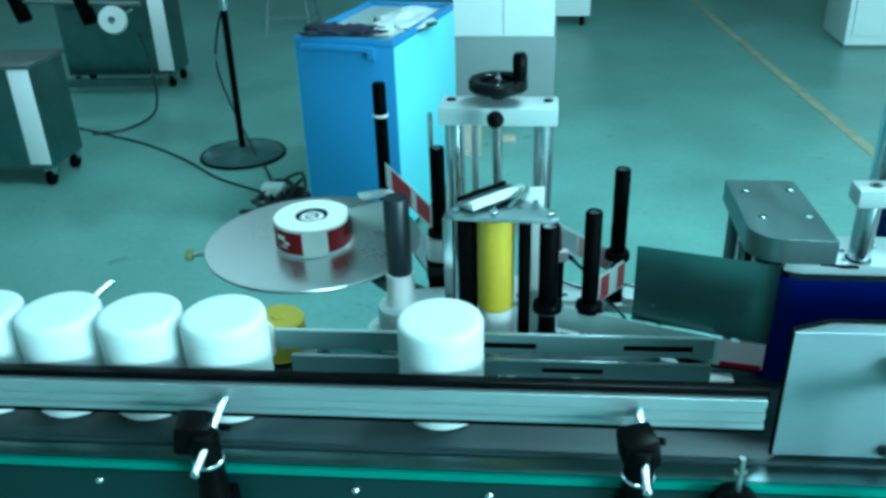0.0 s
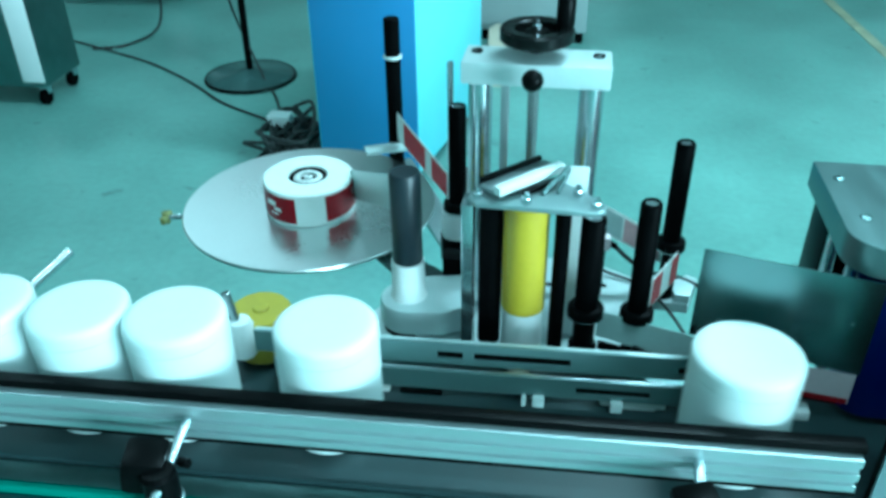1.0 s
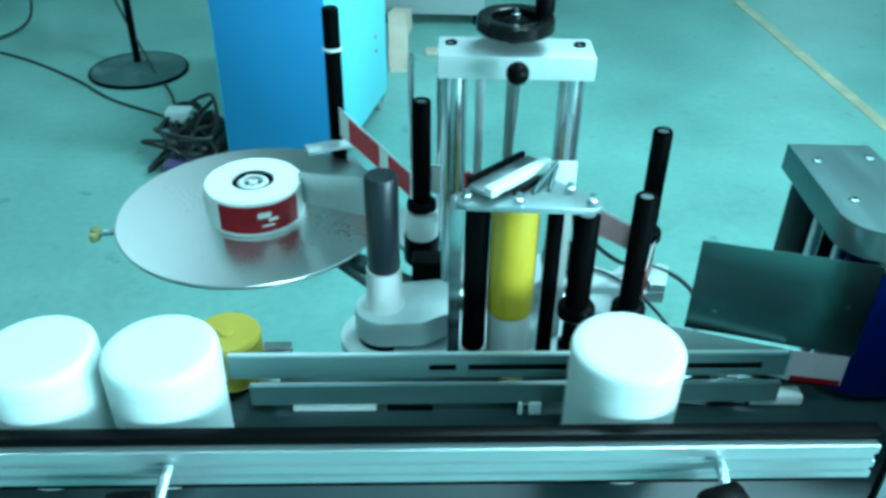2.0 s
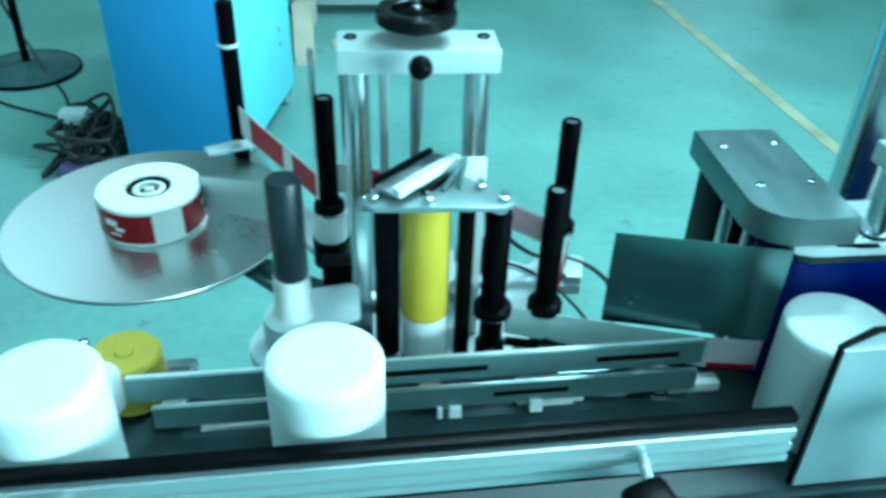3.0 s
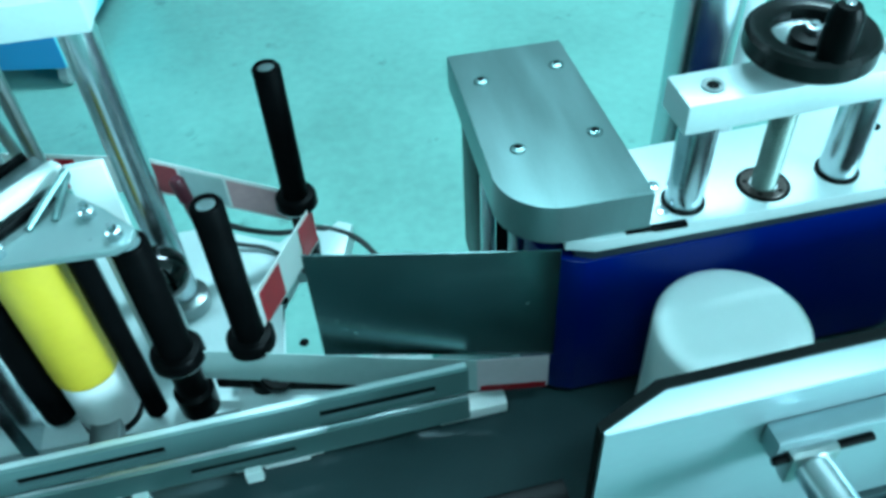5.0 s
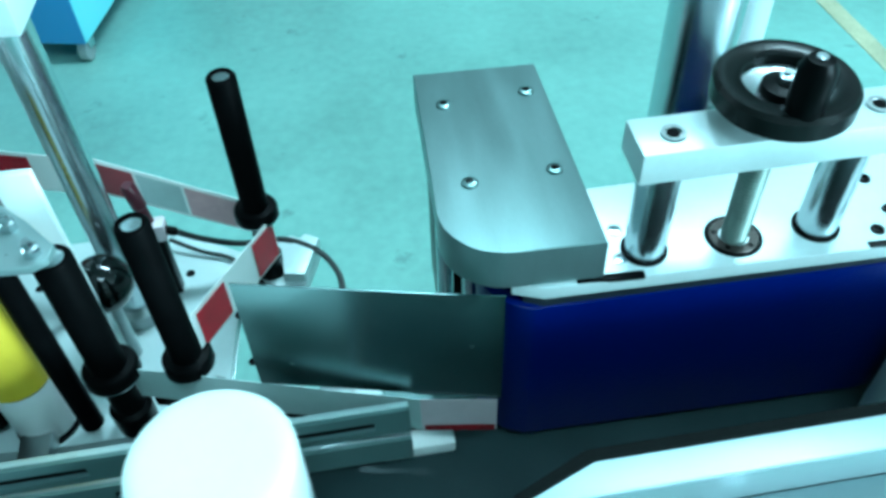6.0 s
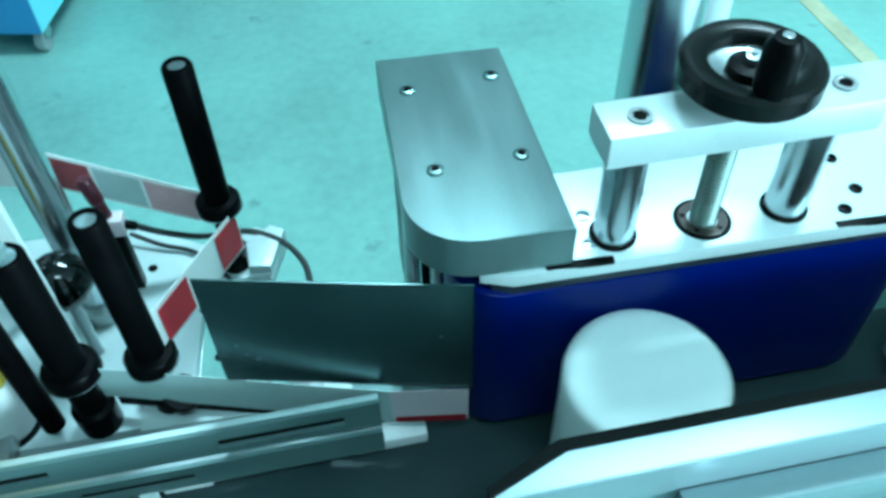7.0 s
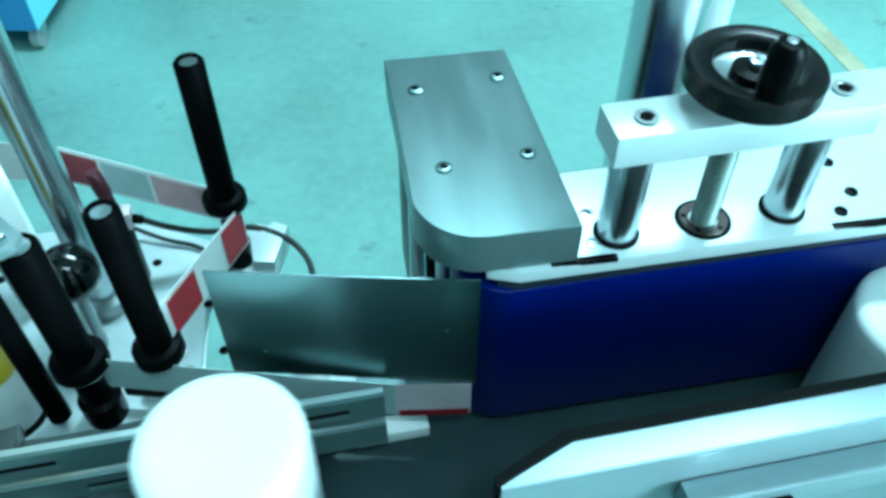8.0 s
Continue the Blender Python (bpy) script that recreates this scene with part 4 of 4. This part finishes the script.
# base tinted greenish so its colour carries the floor's reflection
part("base", lathe(B(), [(0, 0.004), (0.226, 0.004), (0.226, 0.016), (0.19, 0.024), (0.08, 0.036), (0.03, 0.052), (0, 0.052)], 48), STANDB, stand, "round glossy dark base")
part("base_rim", lathe(B(), [(0.227, 0.0), (0.238, 0.0), (0.240, 0.010), (0.234, 0.018), (0.227, 0.017), (0.227, 0.0)], 48), BPLAST, stand, "black rubber rim")
part("pole", rod(B(), (0, 0, 0.05), (0.0, 0.03, 1.5), 0.018), BPLAST, stand)
part("sleeve", rod(B(), (0.0, 0.017, 0.80), (0.0, 0.0185, 0.88), 0.023), CHROME, stand, "chromed sleeve")
part("cord", tube(B(), [(0.03, 0.0, 0.9), (-0.10, 0.05, 0.5), (0.08, -0.05, 0.06), (0.25, -0.3, 0.01), (0.38, -0.65, 0.02)], 0.006), CABLEM, stand)


def steel_machine(x, y, rz, w, d, h, mast):
    m = thing("packing_machine", "stainless steel machine cabinet on casters with a bright white panel", "machine", "steel machines", pose(x, y, 0, 0, 0, rz))
    part("body", box(B(), 0, 0, 0.10 + (h - 0.10) / 2, w, d, h - 0.10, 0.006), DSTEEL, m, "dull stainless body")
    part("top", box(B(), 0, 0, h + 0.012, w + 0.03, d + 0.03, 0.022, 0.004), STEEL, m)
    part("panel", box(B(), w / 2 - 0.052, -d / 2 - 0.004, 0.125 + (h - 0.12) / 2, 0.11, 0.008, h - 0.125, 0.002), PANELM, m, "bright white panel strip")
    for sx in (-1, 1):
        for sy in (-1, 1):
            c = part("caster", rod(B(), (sx * (w / 2 - 0.04) - 0.014, sy * (d / 2 - 0.04), 0.04), (sx * (w / 2 - 0.04) + 0.014, sy * (d / 2 - 0.04), 0.04), 0.04, 18), RUBBER, m)
            part("fork", box(B(), sx * (w / 2 - 0.04), sy * (d / 2 - 0.04) + 0.012, 0.08, 0.045, 0.04, 0.05, 0.003), CHROME, c)
    part("mast", box(B(), -w / 2 + 0.10 + mast, 0.03, h + 0.20, 0.06, 0.06, 0.36, 0.004), STEEL, m)
    return m


steel_machine(-2.80, 3.745, 2, 0.56, 0.33, 0.62, 0.0)
filler = steel_machine(-3.06, 5.56, 4, 0.78, 0.30, 0.74, 0.2)
part("base_bar", box(B(), -0.30, -0.26, 0.075, 1.25, 0.05, 0.05, 0.004), DSTEEL, filler)
part("roller_arm", rod(B(), (-0.85, -0.40, 0.68), (0.34, -0.40, 0.64), 0.014), STEEL, filler)
for ax, az in ((-0.50, 0.66), (-0.05, 0.64)):
    part("black_leg", box(B(), 0, 0, 0, 0.09, 0.07, 0.26, 0.02, Matrix.Translation((ax, -0.40, az)) @ pose(0, 0, 0, 0, -14, 0)), RUBBER, filler, "black rubber-clad arm")
part("film_reel", lathe(B(), [(0.022, 0), (0.085, 0), (0.09, 0.006), (0.09, 0.05), (0.085, 0.056), (0.022, 0.056), (0.022, 0)], 32, Matrix.Translation((0.15, -0.42, 0.54)) @ pose(0, 0, 0, 75, 0, 10)), NYLON, filler, "milky film reel")
part("reel_hub", lathe(B(), [(0, -0.01), (0.02, -0.01), (0.02, 0.07), (0, 0.07)], 16, Matrix.Translation((0.15, -0.42, 0.54)) @ pose(0, 0, 0, 75, 0, 10)), STEEL, filler)
part("reel_arm", rod(B(), (0.15, -0.42, 0.54), (0.16, -0.12, 0.56), 0.012), STEEL, filler)

wcab = thing("white_cabinet", "white cabinet with a grey lower panel and short feet", "cabinet", m=pose(-0.27, 5.17, 0))
part("body", box(B(), 0, 0, 0.72, 0.60, 0.60, 0.45, 0.006), WHITEP, wcab, "white upper body")
part("lower_panel", box(B(), 0.005, 0.0, 0.280, 0.61, 0.58, 0.43, 0.004), GREYP, wcab, "grey lower panel")
part("door_seam", box(B(), 0.0, -0.301, 0.72, 0.004, 0.006, 0.42), GREYP, wcab)
for sx in (-1, 1):
    for sy in (-1, 1):
        part("foot", rod(B(), (sx * 0.27, sy * 0.25, 0), (sx * 0.27, sy * 0.25, 0.066), 0.024, 14), RUBBER, wcab)
rcab = thing("trolley_machine", "pale metal machine on small casters", "machine", m=pose(-0.13, 7.80, 0))
part("body", box(B(), 0, 0, 0.40, 0.9, 0.6, 0.62, 0.008), WHITEP, rcab)
for sx in (-1, 1):
    part("caster", rod(B(), (sx * 0.38 - 0.02, -0.25, 0.045), (sx * 0.38 + 0.02, -0.25, 0.045), 0.045, 16), RUBBER, rcab)
    part("caster", rod(B(), (sx * 0.38 - 0.02, 0.25, 0.045), (sx * 0.38 + 0.02, 0.25, 0.045), 0.045, 16), RUBBER, rcab)
ecab = thing("electric_cabinet", "white floor-standing electric cabinet", "cabinet", m=pose(2.75, 7.0, 0))
part("body", box(B(), 0, 0, 0.60, 1.0, 0.6, 1.16, 0.008), WHITEP, ecab)
part("plinth", box(B(), 0, 0.02, 0.012, 0.98, 0.56, 0.024), GREYP, ecab)
part("door", box(B(), 0, -0.308, 0.62, 0.92, 0.016, 1.04, 0.004), WHITEP, ecab)
part("door_handle", box(B(), 0.38, -0.322, 0.65, 0.03, 0.018, 0.12, 0.004), BPLAST, ecab)

stool = thing("stool", "pale metal stool with thin legs", "stool", m=pose(-2.38, 7.4, 0))
part("seat", lathe(B(), [(0, 0.60), (0.16, 0.60), (0.165, 0.61), (0.165, 0.625), (0.15, 0.63), (0, 0.63)], 32), WHITEP, stool)
for sx in (-1, 1):
    for sy in (-1, 1):
        part("leg", rod(B(), (sx * 0.21, sy * 0.17, 0), (sx * 0.13, sy * 0.11, 0.60), 0.011), ALU, stool)
    part("rung", rod(B(), (sx * 0.193, -0.157, 0.13), (sx * 0.193, 0.157, 0.13), 0.008), ALU, stool)
part("rung", rod(B(), (-0.193, -0.157, 0.13), (0.193, -0.157, 0.13), 0.008), ALU, stool)

card = part("cardboard_piece", ribbon(B(), [(-0.37, 4.84, 0.11, 0.0), (-0.39, 4.66, 0.14, 0.0), (-0.37, 4.46, 0.10, 0.0), (-0.36, 4.30, 0.03, 0.0), (-0.345, 4.17, 0.02, 0.0)], 0.0, 0.10), CARD)
tagged(card, "bent beige cardboard piece lying on the floor", "cardboard")
scrap = part("scrap", box(B(), -0.22, 4.42, 0.015, 0.11, 0.07, 0.03, 0.01), CARD)
tagged(scrap, "small beige scrap on the floor", "scrap")


# ---- motion ----
SPEED = 0.354


def belt_rows(start):
    """Seconds and place along the belt: knots of a jar's way, carried on after its release."""
    knots = list(start)
    t, u = knots[-1]
    if t < 8.0:
        for goal, speed in ((0.56, SPEED), (0.98, 0.22), (9.0, SPEED)):
            if u < goal and t < 8.0:
                dt = min((goal - u) / speed, 8.0 - t)
                t, u = t + dt, u + speed * dt
                knots.append((t, u))
    rows = []
    n = 0
    while n <= 80:
        s = n / 10
        for (ta, ua), (tb, ub) in zip(knots, knots[1:]):
            if ta <= s <= tb + 1e-6:
                rows.append((s, on_belt(ua + (ub - ua) * (s - ta) / max(tb - ta, 1e-6))))
                break
        n += 2
    if rows[-1][0] < 8.0:
        rows.append((8.0, on_belt(knots[-1][1])))
    return rows


def motions():
    wait = -0.408
    starts = [
        [(0.0, -0.060)],
        [(0.0, -0.404), (0.5, -0.380), (1.0, -0.223), (2.5, 0.325), (3.0, 0.503), (3.5, 0.632), (4.0, 0.760), (4.5, 0.885)],
        [(0.0, -0.541), (0.5, -0.522), (1.0, -0.422), (1.2, -0.405), (2.15, -0.400), (2.5, -0.284), (3.0, -0.109), (3.5, 0.067), (4.0, 0.241), (4.5, 0.423), (4.885, 0.56), (5.8, 0.812), (6.0, 0.865)],
        [(0.0, -0.676), (0.5, -0.650), (1.0, -0.554), (1.2, -0.545), (2.15, -0.540), (2.5, -0.432), (2.7, -0.411), (4.2, wait), (5.8, 0.175), (6.0, 0.216), (6.5, 0.391), (7.0, 0.582), (7.2, 0.622), (7.5, 0.684), (7.8, 0.788), (8.0, 0.842)],
        [(0.0, -0.810), (0.5, -0.785), (1.0, -0.690), (1.2, -0.682), (2.15, -0.677), (2.5, -0.572), (2.7, -0.540), (4.25, -0.538), (4.65, wait), (6.22, wait), (7.5, 0.038), (8.0, 0.241)],
    ]
    for k in range(4):
        d = -0.135 * (k + 1)
        last = [(a, b + d) for a, b in starts[4][:9]] + [(6.22, wait + d), (6.6, wait + d + 0.135), (8.0, wait + d + 0.135)]
        starts.append(last)
    for ob, s in zip(JARS, starts):
        walk(ob, belt_rows(s))
    turns = [(0.0, 0), (1.1, 0), (1.6, -65), (2.5, -75), (3.0, -127), (4.3, -130), (4.8, -185), (6.4, -187), (6.9, -245), (8.0, -247)]
    walk(roll, [(t, pose(*SPOOL, 0, 0, a)) for t, a in turns])


motions()
